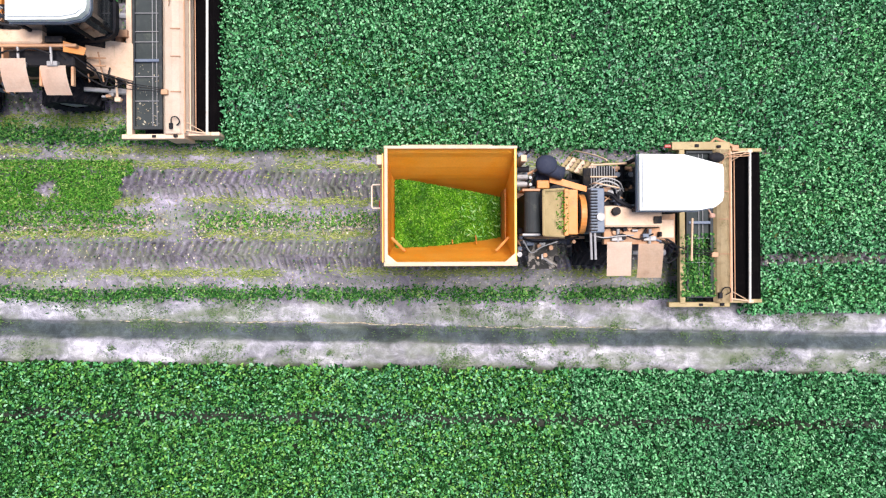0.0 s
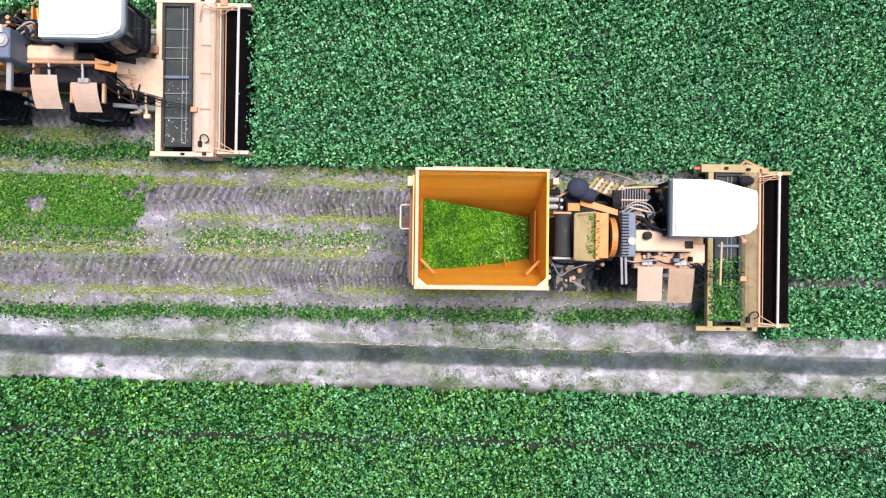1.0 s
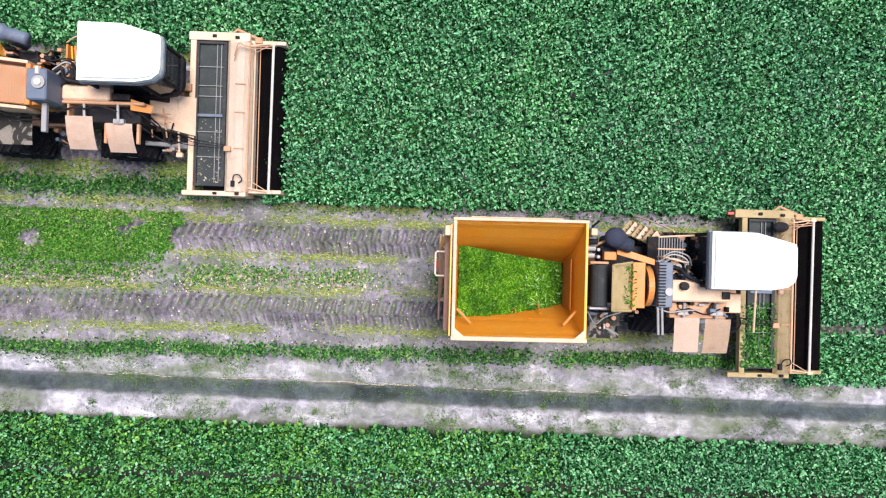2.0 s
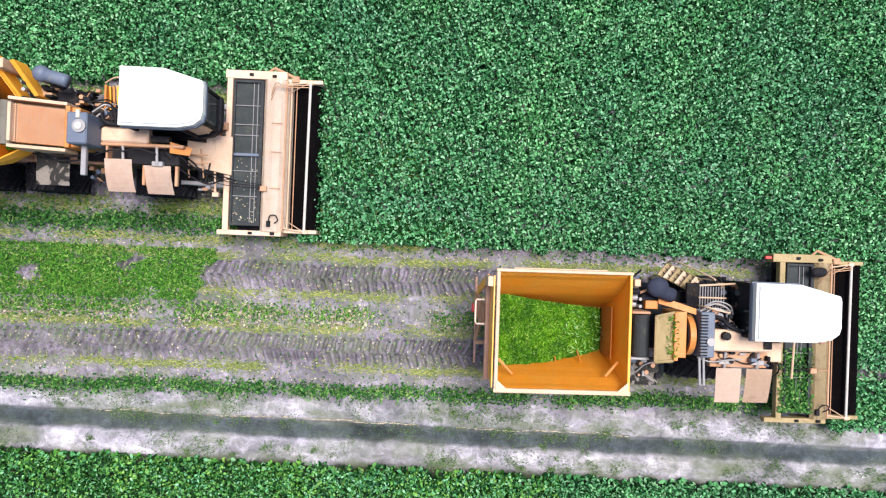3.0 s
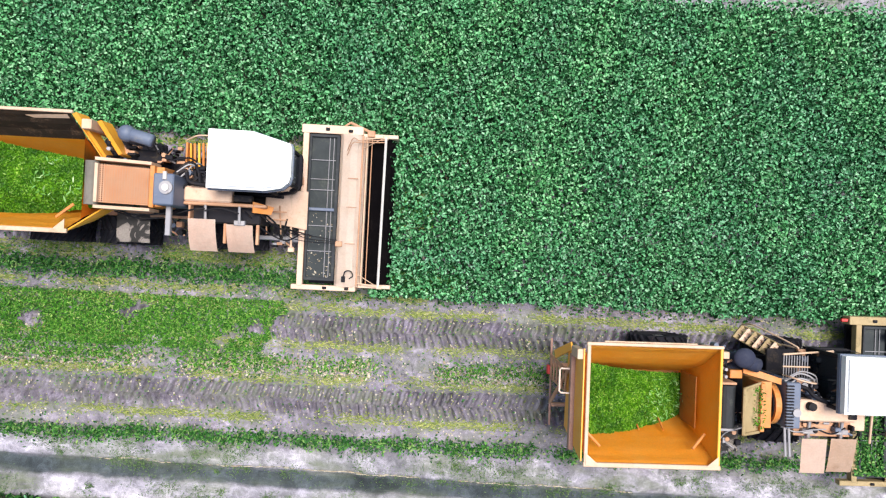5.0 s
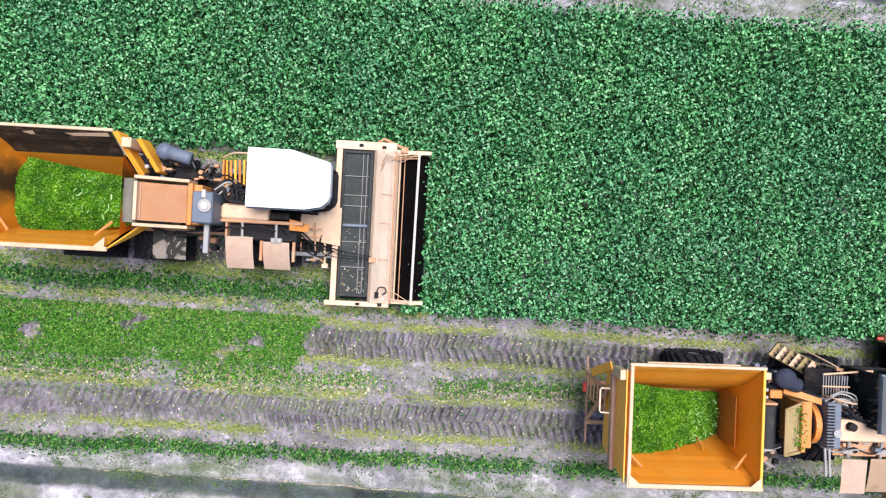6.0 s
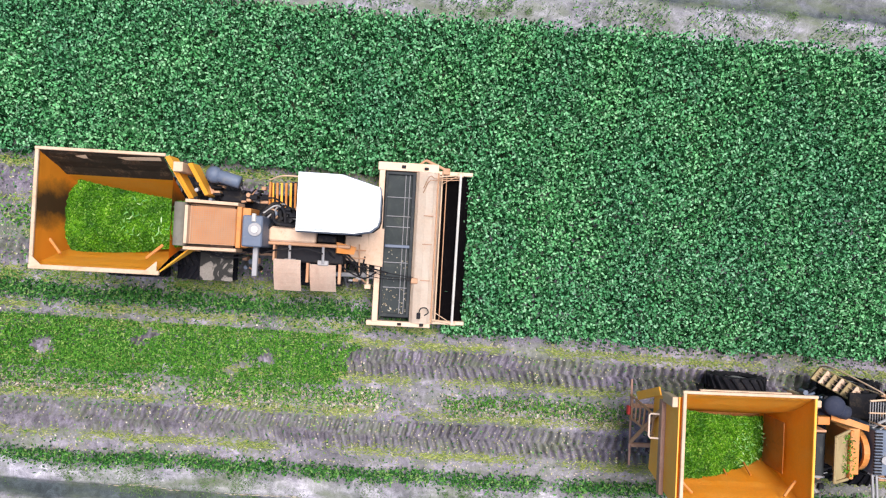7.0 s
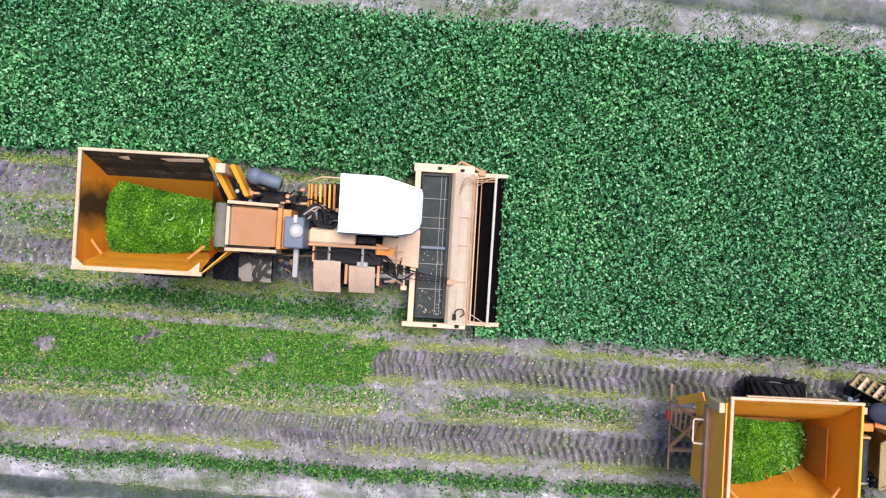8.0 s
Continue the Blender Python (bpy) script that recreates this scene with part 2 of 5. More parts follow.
def soil_material():
    """Grey soil, pale dry sand along the lane, a smooth dark lane, in bands along the rows; near-black bands stand for
    shade under the crop.
    """
    n = Nodes("field_soil")
    tc = n.add("ShaderNodeTexCoord")
    sep = n.add("ShaderNodeSeparateXYZ")
    n.link(tc.outputs["Object"], sep.inputs[0])
    wob = n.noise(0.9, 5, 0.65, tc.outputs["Object"])
    y = n.math("ADD", sep.outputs["Y"], n.math("MULTIPLY", sep.outputs["X"], -LANE_SLOPE))
    y = n.math("ADD", y, n.math("MULTIPLY", n.math("SUBTRACT", wob, 0.5), 0.3))
    fac = n.math("DIVIDE", n.math("ADD", y, 6.0), 22.0)

    def at(v):
        return (v + 6.0) / 22.0
    rut = (0.195, 0.172, 0.215)
    # dark: shade among the standing plants, put into the soil colour
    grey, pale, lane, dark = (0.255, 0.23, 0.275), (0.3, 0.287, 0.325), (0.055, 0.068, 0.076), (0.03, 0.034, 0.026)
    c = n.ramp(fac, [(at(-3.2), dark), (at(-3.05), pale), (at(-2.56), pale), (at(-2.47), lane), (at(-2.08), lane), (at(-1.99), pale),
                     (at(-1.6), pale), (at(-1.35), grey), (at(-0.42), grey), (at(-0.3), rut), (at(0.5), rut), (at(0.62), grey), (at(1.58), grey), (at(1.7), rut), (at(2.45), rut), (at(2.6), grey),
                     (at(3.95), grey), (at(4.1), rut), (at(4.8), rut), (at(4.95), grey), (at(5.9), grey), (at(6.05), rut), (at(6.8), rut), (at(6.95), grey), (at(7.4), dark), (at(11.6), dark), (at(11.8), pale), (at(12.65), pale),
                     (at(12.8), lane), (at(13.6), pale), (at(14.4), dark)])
    drift = n.ramp(n.noise(1.1, 5, 0.6, n.coords((0.7, 1.3, 1.0)), 0.6), [(0.5, (0, 0, 0)), (0.62, (0.55, 0.55, 0.55))])
    near_lane = n.ramp(n.math("ABSOLUTE", n.math("ADD", y, 2.27)), [(0.3, (0, 0, 0)), (0.42, (1, 1, 1)), (0.95, (1, 1, 1)), (1.0, (0, 0, 0))])
    c = n.mix(n.math("MULTIPLY", drift, near_lane), c, (0.56, 0.53, 0.57))
    fine = n.noise(38, 5, 0.7, tc.outputs["Object"])
    mid = n.noise(2.6, 6, 0.72, tc.outputs["Object"], 0.8)
    broad = n.noise(0.55, 4, 0.6, n.coords((0.8, 1.6, 1.0)), 0.4)
    c = n.mix(1.0, c, n.ramp(mid, [(0.3, (0.5, 0.5, 0.51)), (0.5, (0.92, 0.92, 0.93)), (0.68, (1.5, 1.48, 1.5))]), "MULTIPLY")
    c = n.mix(1.0, c, n.ramp(broad, [(0.3, (0.5, 0.52, 0.49)), (0.62, (1.25, 1.23, 1.27))]), "MULTIPLY")
    c = n.mix(1.0, c, n.ramp(fine, [(0.25, (0.55, 0.55, 0.55)), (0.5, (1, 1, 1)), (0.75, (1.3, 1.3, 1.3))]), "MULTIPLY")
    # thin films of algae and sprouting weeds
    green = n.ramp(n.noise(1.3, 6, 0.7, n.coords((0.35, 1.0, 1.0)), 0.5), [(0.44, (0, 0, 0)), (0.64, (0.72, 0.72, 0.72))])
    off_lane = n.math("MINIMUM", n.math("ADD", n.math("MULTIPLY", n.math("ABSOLUTE", n.math("ADD", y, 2.27)), 2.0), 0.1), 1.0)
    # no green film over the southern band darkened as shade
    off_lane = n.math("MINIMUM", off_lane, n.math("MAXIMUM", n.math("MULTIPLY", n.math("ADD", y, 3.4), 4.0), 0.0))
    c = n.mix(n.math("MULTIPLY", green, off_lane), c, (0.13, 0.155, 0.085))
    n.bump(n.math("ADD", fine, mid), 0.5, 0.03)
    return n.set(c, 0.9, 0.0, 0.2)


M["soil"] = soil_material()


# ---------------------------------------------------------------- mesh tools
def part(name, bm, material, parent=None, label="", smooth=False, m=None):
    """One mesh object from a bmesh, under a thing or a part."""
    me = bpy.data.meshes.new(name)
    bmesh.ops.recalc_face_normals(bm, faces=bm.faces[:])
    bm.to_mesh(me)
    bm.free()
    me.materials.append(M[material])
    if smooth:
        me.polygons.foreach_set("use_smooth", [True] * len(me.polygons))
    ob = new(name, me)
    if m is not None:
        ob.matrix_basis = m
    if parent is not None:
        ob.parent = parent
    if label:
        tagged(ob, label)
    return ob


def box(bm, x0, x1, y0, y1, z0, z1, bevel=0.012, turn=None):
    """A box with bevelled edges; turn: degrees about z round its middle."""
    ctr = Vector(((x0 + x1) / 2, (y0 + y1) / 2, (z0 + z1) / 2))
    m = Matrix.Translation(ctr)
    if turn:
        m = m @ Matrix.Rotation(radians(turn), 4, "Z")
    r = bmesh.ops.create_cube(bm, size=1.0, matrix=m @ Matrix.Diagonal((x1 - x0, y1 - y0, z1 - z0, 1)))
    if bevel:
        es = {e for v in r["verts"] for e in v.link_edges}
        bmesh.ops.bevel(bm, geom=list(es), offset=min(bevel, 0.3 * min(x1 - x0, y1 - y0, z1 - z0)), segments=1, affect="EDGES")


def rod(bm, a, b, r, seg=8, r2=None):
    a, b = Vector(a), Vector(b)
    q = (b - a).to_track_quat("Z", "Y").to_matrix().to_4x4()
    bmesh.ops.create_cone(bm, cap_ends=True, segments=seg, radius1=r, radius2=r if r2 is None else r2, depth=(b - a).length,
                          matrix=Matrix.Translation((a + b) / 2) @ q)


def tube(bm, pts, r, seg=6):
    """A bent pipe or hose through the points."""
    pts = [Vector(p) for p in pts]
    rings = []
    for i, p in enumerate(pts):
        d = (pts[min(i + 1, len(pts) - 1)] - pts[max(i - 1, 0)]).normalized()
        q = d.to_track_quat("Z", "Y").to_matrix()
        rings.append([bm.verts.new(p + q @ Vector((r * math.cos(2 * math.pi * k / seg), r * math.sin(2 * math.pi * k / seg), 0))) for k in range(seg)])
    for a, b in zip(rings, rings[1:]):
        for k in range(seg):
            bm.faces.new((a[k], a[(k + 1) % seg], b[(k + 1) % seg], b[k]))
    bm.faces.new(rings[0][::-1])
    bm.faces.new(rings[-1])


def smooth_path(pts, steps=6):
    """Points on a soft curve through pts."""
    p = [Vector(v) for v in pts]
    p = [p[0] * 2 - p[1]] + p + [p[-1] * 2 - p[-2]]
    out = []
    for i in range(1, len(p) - 2):
        for s in range(steps):
            t = s / steps
            out.append(0.5 * (2 * p[i] + (p[i + 1] - p[i - 1]) * t + (2 * p[i - 1] - 5 * p[i] + 4 * p[i + 1] - p[i + 2]) * t * t
                              + (3 * p[i] - p[i - 1] - 3 * p[i + 1] + p[i + 2]) * t ** 3))
    return out + [p[-2]]


def plate(bm, pts, thick):
    """A flat plate through the corner points, given thickness along its normal."""
    pts = [Vector(p) for p in pts]
    nrm = (pts[1] - pts[0]).cross(pts[2] - pts[0]).normalized() * thick
    a = [bm.verts.new(p) for p in pts]
    b = [bm.verts.new(p + nrm) for p in pts]
    bm.faces.new(a[::-1])
    bm.faces.new(b)
    for i in range(len(pts)):
        j = (i + 1) % len(pts)
        bm.faces.new((a[i], a[j], b[j], b[i]))


def prism(bm, outline, z0, z1, bevel=0.0):
    """An upright block over an outline in x and y."""
    a = [bm.verts.new((x, y, z0)) for x, y in outline]
    b = [bm.verts.new((x, y, z1)) for x, y in outline]
    bm.faces.new(a[::-1])
    top = bm.faces.new(b)
    for i in range(len(a)):
        j = (i + 1) % len(a)
        bm.faces.new((a[i], a[j], b[j], b[i]))
    if bevel:
        bmesh.ops.bevel(bm, geom=list(top.edges), offset=bevel, segments=3, affect="EDGES")


def leaves(name, place, size, tilt, material, rng, slim=0.62, fold=0.25, parent=None, along=None):
    """Many small folded leaves in one mesh; place: n by 3, size: n lengths, tilt: the most degrees that a leaf leans."""
    n = len(place)
    yaw = rng.uniform(0, 2 * np.pi, n) if along is None else rng.normal(0, along, n)
    lean = np.radians(tilt) * rng.uniform(-1, 1, n)
    side = np.radians(tilt) * rng.uniform(-1, 1, n)
    w = slim * 0.5
    shape = np.array([(0, 0, 0), (0.32, w, fold * w), (0.7, 0.78 * w, fold * 0.8 * w), (1, 0, -0.06), (0.7, -0.78 * w, fold * 0.8 * w), (0.32, -w, fold * w)]) - (0.5, 0, 0)
    p = shape[None] * size[:, None, None]
    c, s = np.cos(side)[:, None], np.sin(side)[:, None]
    y, z = p[..., 1] * c - p[..., 2] * s, p[..., 1] * s + p[..., 2] * c
    c, s = np.cos(lean)[:, None], np.sin(lean)[:, None]
    x, z = p[..., 0] * c - z * s, p[..., 0] * s + z * c
    c, s = np.cos(yaw)[:, None], np.sin(yaw)[:, None]
    v = np.stack([x * c - y * s, x * s + y * c, z], -1) + place[:, None, :]
    quads = (np.arange(n)[:, None, None] * 6 + np.array([[0, 3, 2, 1], [0, 5, 4, 3]])[None]).reshape(-1, 4)
    me = bpy.data.meshes.new(name)
    me.vertices.add(n * 6)
    me.vertices.foreach_set("co", v.astype(np.float32).ravel())
    me.loops.add(n * 8)
    me.loops.foreach_set("vertex_index", quads.astype(np.int32).ravel())
    me.polygons.add(n * 2)
    me.polygons.foreach_set("loop_start", np.arange(0, n * 8, 4, dtype=np.int32))
    me.update(calc_edges=True)
    me.materials.append(M[material])
    ob = new(name, me)
    if parent is not None:
        ob.parent = parent
    return ob


def swell(x, y, seed=0.0):
    """Slow unevenness, about -1 to 1."""
    return (np.sin(1.7 * x + 0.6 * y + seed) + np.sin(0.83 * x - 1.9 * y + 2.1 + seed) + np.sin(3.1 * x + 2.7 * y + 4.0 + 2 * seed) * 0.6 + np.sin(-2.2 * x + 4.4 * y + seed) * 0.5) / 3.1


def canopy(x0, x1, y0, y1, rng, density=1.0, ragged=0.0, x_off=0.0, y_off=0.0):
    """Leaf places and sizes of a dense bean canopy over a rectangle."""
    area = (x1 - x0) * (y1 - y0)
    places, sizes = [], []
    for count, lo, hi, s0, s1 in ((1050, 0.4, 0.78, 0.055, 0.12), (250, 0.02, 0.14, 0.12, 0.2)):
        n = int(area * count * density)
        x, y = rng.uniform(x0, x1, n), rng.uniform(y0, y1, n)
        y = y + ragged * swell(3 * x + x_off, y * 0 + y_off, 1.0) * np.clip(1 - np.minimum(y - y0, y1 - y) / 0.6, 0, 1)
        z = rng.uniform(lo, hi, n) + 0.05 * swell(x + x_off, y + y_off)
        if lo > 0.3:
            # leaves stand in clumps with dark gaps between
            clump = swell(15 * (x + x_off), 15 * y, 3.3) + 0.8 * swell(27 * (x + x_off), 25.3 * y, 1.1) + rng.uniform(-0.2, 0.2, n)
            keep = clump > -0.12
            x, y, z, n = x[keep], y[keep], z[keep] + 0.05 * np.clip(clump[keep], -1, 1), int(keep.sum())
        places.append(np.stack([x, y, z], -1))
        sizes.append(rng.uniform(s0, s1, n))
    return np.concatenate(places), np.concatenate(sizes)


# ---------------------------------------------------------------- the ground
RUTS = ((2.0, 0.0, -1), (-0.01, 0.0, -1), (6.36, 1.0, -1), (4.38, 1.0, -1))   # y of a wheel rut, phase, handedness of its lug marks


def ground_height(x, y):
    z = 0.018 * swell(x * 0.9, y * 0.9) + 0.012 * swell(x * 3.3, y * 3.1, 2.0)
    inside = np.clip((9.0 - np.abs(y - 2.0)) / 2, 0, 1)
    for yc, ph, hand in RUTS:
        d = y - yc - 0.03 * np.sin(0.8 * x + 3 * ph)
        w = np.clip((0.4 - np.abs(d)) / 0.07, 0, 1)
        bank = np.exp(-((np.abs(d) - 0.5) / 0.09) ** 2)
        # slanted lug prints that meet in a chevron
        u = (x * 2 * np.pi / 0.238) + hand * (8.0 + 3.0 * np.sin(0.9 * x + ph)) * np.abs(d) + 0.35 * np.sin(2.3 * x + ph) + np.where(d > 0, 0.0, np.pi)
        u = u + 0.5 * swell(2.1 * x, 5 * d, 4.0 + ph)
        each = np.sin(np.floor(u / (2 * np.pi)) * 12.99 + np.where(d > 0, 0.0, 4.1)) * 437.585
        each = each - np.floor(each)
        lug = np.clip(np.sin(u) * 2.0 + 0.2 + 0.6 * swell(7 * x, 15 * d, ph), -1, 1)
        fade = (0.6 + 0.7 * each) * np.clip(0.85 + 0.45 * swell(1.2 * x, 3 * d, 7.0 + ph), 0.25, 1.2)
        z = z + w * (-0.07 + 0.125 * lug * fade) + 0.03 * bank * (1 + 0.5 * np.sin(9 * x))
    ly = y - (-2.27 + LANE_SLOPE * x)
    z = z - 0.09 * np.clip((0.25 - np.abs(ly)) / 0.04, 0, 1)
    z = z + 0.03 * np.exp(-((np.abs(ly) - 0.62) / 0.2) ** 2) * (1 + swell(2 * x, y * 2, 3.0))
    return z * inside


def build_ground():
    def axis(lo, hi, step, far):
        inner = np.arange(lo, hi, step)
        k = np.linspace(0, 1, 26)[1:]
        out = 1.2 * k + (far - 1.2) * k ** 4
        return np.concatenate([(lo - out)[::-1], inner, inner[-1] + out])
    xs, ys = axis(-13.5, 14.2, 0.037, 2500), axis(-3.6, 7.4, 0.046, 2500)
    gx, gy = np.meshgrid(xs, ys, indexing="ij")
    v = np.stack([gx, gy, ground_height(gx, gy)], -1).reshape(-1, 3)
    nx, ny = len(xs), len(ys)
    i = (np.arange(nx - 1)[:, None] * ny + np.arange(ny - 1)[None]).ravel()
    quads = np.stack([i, i + ny, i + ny + 1, i + 1], -1)
    me = bpy.data.meshes.new("ground")
    me.vertices.add(len(v))
    me.vertices.foreach_set("co", v.astype(np.float32).ravel())
    me.loops.add(quads.size)
    me.loops.foreach_set("vertex_index", quads.astype(np.int32).ravel())
    me.polygons.add(len(quads))
    me.polygons.foreach_set("loop_start", np.arange(0, quads.size, 4, dtype=np.int32))
    me.update(calc_edges=True)
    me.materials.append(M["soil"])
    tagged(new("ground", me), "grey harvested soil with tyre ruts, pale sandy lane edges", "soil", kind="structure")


build_ground()


# ---------------------------------------------------------------- the crop
SOUTH_FRONT, NORTH_FRONT = 0.46, 0.14      # how far the header reaches ahead of each machine's origin
EDGE = 3.02                                # y of the cut edge between the two swaths
SOUTH_END, NORTH_END = 16.9, 1.6           # x up to which each swath is cut in the time
rng = np.random.default_rng(7)


def crop(name, blocks, label, material="crop"):
    """A stand of beans, as one object, from rectangles (x0, x1, y0, y1, density, ragged)."""
    got = [canopy(x0, x1, y0, y1, rng, dens, rag) for x0, x1, y0, y1, dens, rag in blocks]
    # the far, thin parts of the field stand in clumps of larger leaves
    sizes = [g[1] * (3.4 if b[4] == THIN else 1.0) for g, b in zip(got, blocks)]
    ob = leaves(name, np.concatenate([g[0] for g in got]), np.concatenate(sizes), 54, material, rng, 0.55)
    return tagged(ob, label, "crop", kind="stuff")


def askew(ob):
    """Shear a stand along the lane, which runs slightly askew to the rows."""
    me = ob.data
    co = np.empty(len(me.vertices) * 3, np.float32)
    me.vertices.foreach_get("co", co)
    co = co.reshape(-1, 3)
    co[:, 1] += LANE_SLOPE * co[:, 0]
    me.vertices.foreach_set("co", co.ravel())


NEAR_W, NEAR_E, THIN = -13.8, 14.6, 0.03     # the near part of the field is dense, the far rest thinner
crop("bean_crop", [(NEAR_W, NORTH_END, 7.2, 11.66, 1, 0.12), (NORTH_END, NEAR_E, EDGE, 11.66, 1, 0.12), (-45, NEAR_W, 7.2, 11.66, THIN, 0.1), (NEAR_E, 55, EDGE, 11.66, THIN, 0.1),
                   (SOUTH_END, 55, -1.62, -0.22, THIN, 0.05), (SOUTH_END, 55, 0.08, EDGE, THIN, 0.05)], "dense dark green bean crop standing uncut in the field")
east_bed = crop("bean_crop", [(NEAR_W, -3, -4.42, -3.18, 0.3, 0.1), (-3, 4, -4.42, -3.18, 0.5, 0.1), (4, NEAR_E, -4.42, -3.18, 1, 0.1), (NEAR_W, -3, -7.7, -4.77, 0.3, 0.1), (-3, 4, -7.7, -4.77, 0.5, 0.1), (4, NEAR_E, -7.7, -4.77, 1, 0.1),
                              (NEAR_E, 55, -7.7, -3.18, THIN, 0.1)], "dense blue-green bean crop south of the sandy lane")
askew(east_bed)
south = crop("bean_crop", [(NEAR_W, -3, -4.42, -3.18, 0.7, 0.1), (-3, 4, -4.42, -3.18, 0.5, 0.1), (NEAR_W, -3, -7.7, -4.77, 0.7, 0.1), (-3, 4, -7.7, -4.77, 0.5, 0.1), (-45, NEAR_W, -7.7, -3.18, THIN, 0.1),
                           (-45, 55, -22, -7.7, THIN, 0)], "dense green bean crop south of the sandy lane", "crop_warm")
askew(south)
crop("bean_crop", [(-45, 55, 14.4, 26, THIN, 0.1)], "dense green bean crop beyond the northern lane")
sparse = canopy(-18, 24, -4.8, -4.25, rng, 0.3, 0.1)
furrow = tagged(leaves("furrow_weeds", sparse[0] * (1, 1, 0.45), sparse[1] * 0.7, 50, "crop", rng), "sparse weeds in a furrow painted shade-dark between crop beds", "weeds", kind="stuff")
askew(furrow)


def swaths(x0, x1, y0, y1, group):
    """The crop ahead of a header, in strips that are taken in one after the other."""
    made, step = [], 0.4
    for k in range(int(math.ceil((x1 - x0) / step))):
        if y0 < 0:
            got = [canopy(0, step, a, b, rng, dens, 0.05, x0 + k * step) for a, b, dens in ((y0, -0.25, 1), (-0.25, 0.1, 0.12), (0.1, y1, 1))]
            p, s = np.concatenate([g[0] for g in got]), np.concatenate([g[1] for g in got])
        else:
            p, s = canopy(0, step, y0, y1, rng, 1, 0.05, x0 + k * step)
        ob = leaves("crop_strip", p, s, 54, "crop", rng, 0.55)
        ob.location = (x0 + k * step, 0, 0)
        tagged(ob, "strip of green bean crop about to be cut", "crop", group, "stuff")
        made.append((ob, x0 + k * step, step))
    return made


south_strips = swaths(8.9, SOUTH_END, -1.62, EDGE, "crop ahead of the southern harvester")
north_strips = swaths(-5.9, NORTH_END, EDGE, 7.3, "crop ahead of the northern harvester")


# rows of plants that the headers passed over
def plant_row(name, x0, x1, y, width, density, material, label, high=0.2, size=(0.07, 0.15), gaps=0.0, slope=0.0, slim=0.62, along=None):
    n = int((x1 - x0) * width * density)
    x = rng.uniform(x0, x1, n)
    if gaps:
        keep = swell(1.1 * x, x * 0 + y, 5.0) + rng.uniform(-0.3, 0.3, n) > gaps - 0.75
        x = x[keep]
        n = len(x)
    yy = y + rng.normal(0, width * 0.33, n) + slope * x + 0.05 * swell(2 * x, x * 0 + 3 * y) + 0.06 * swell(0.6 * x, x * 0 + 7 * y)
    z = ground_height(x, yy) + rng.uniform(0.02, high, n)
    return tagged(leaves(name, np.stack([x, yy, z], -1), rng.uniform(*size, n), 62 if along is None else 12, material, rng, slim, along=along), label, "plants", kind="stuff")


plant_row("plant_row", -18, 16.2, -1.09, 0.36, 1100, "row", "broken row of leftover green bean plants", 0.28, (0.05, 0.13), 0.25, slim=0.42)
plant_row("plant_row", -18, 15, 1.02, 0.5, 700, "litter", "sparse green plants left between two wheel ruts", 0.16, (0.04, 0.11), 0.5, slim=0.42)
plant_row("plant_row", -18, 1, 3.4, 0.46, 1150, "row", "row of green plants left by the northern machine", 0.3, (0.05, 0.13), 0.05, slim=0.42)
plant_row("plant_row", -18, 0, 5.4, 0.6, 560, "litter", "yellowish plants left between two wheel ruts", 0.18, (0.05, 0.13), 0.4, slim=0.42)
plant_row("plant_row", -18, 0, 3.86, 0.34, 420, "litter", "thin yellowish weeds beside the wheel rut", 0.1, (0.03, 0.09), 0.35, slim=0.3)
plant_row("plant_row", -18, 20, 12.2, 0.7, 260, "row", "upright weeds on pale sandy soil", 0.2, (0.05, 0.13), 0.75, slim=0.3)
plant_row("plant_row", -18, 2, 7.1, 0.4, 160, "row", "thin weeds along the edge of the crop", 0.12, (0.05, 0.1), 0.4)
plant_row("plant_row", -5.5, 17, 2.9, 0.25, 160, "row", "thin weeds along the edge of the crop", 0.12, (0.05, 0.1), 0.4)
for yl, xa, xb in ((1.58, -18, 13), (2.58, -18, 14), (0.62, -18, 13), (-0.47, -18, 14), (2.98, -18, 0), (3.78, -18, 0), (4.0, -18, 0), (4.95, -18, 0), (5.9, -18, 0), (6.95, -18, 1)):
    plant_row("cut_stalks", xa, xb, yl, 0.22, 900, "stalk", "yellow-green cut stalks lying along the rows", 0.05, (0.05, 0.17), 0.45, slim=0.14, along=0.6)
plant_row("dry_litter", -18, 16, 0.92, 0.5, 330, "fleck", "pale and brownish dry litter between the ruts", 0.06, (0.04, 0.12), 0.45)
plant_row("dry_litter", -18, 0, 5.4, 0.6, 190, "fleck", "pale and brownish dry litter between the ruts", 0.06, (0.04, 0.11), 0.5)
def grass_tufts(x0, x1, y, width, tufts, label, slope=0.0):
    """Fine grass in loose tufts of many thin blades."""
    cx = rng.uniform(x0, x1, tufts)
    cx = cx[swell(0.9 * cx, cx * 0 + 5 * y, 2.0) + rng.uniform(-0.5, 0.5, len(cx)) > -0.05]
    cy = y + rng.normal(0, width * 0.4, len(cx)) + slope * cx
    wide, count = rng.uniform(0.06, 0.26, len(cx)), rng.integers(20, 110, len(cx))
    x = np.repeat(cx, count) + rng.normal(0, 1, count.sum()) * np.repeat(wide, count)
    yy = np.repeat(cy, count) + rng.normal(0, 0.7, count.sum()) * np.repeat(wide, count)
    z = ground_height(x, yy) + rng.uniform(0.01, 0.09, len(x))
    tagged(leaves("grass_tufts", np.stack([x, yy, z], -1), rng.uniform(0.03, 0.085, len(x)), 60, "grass", rng, 0.2), label, "grass", kind="stuff")


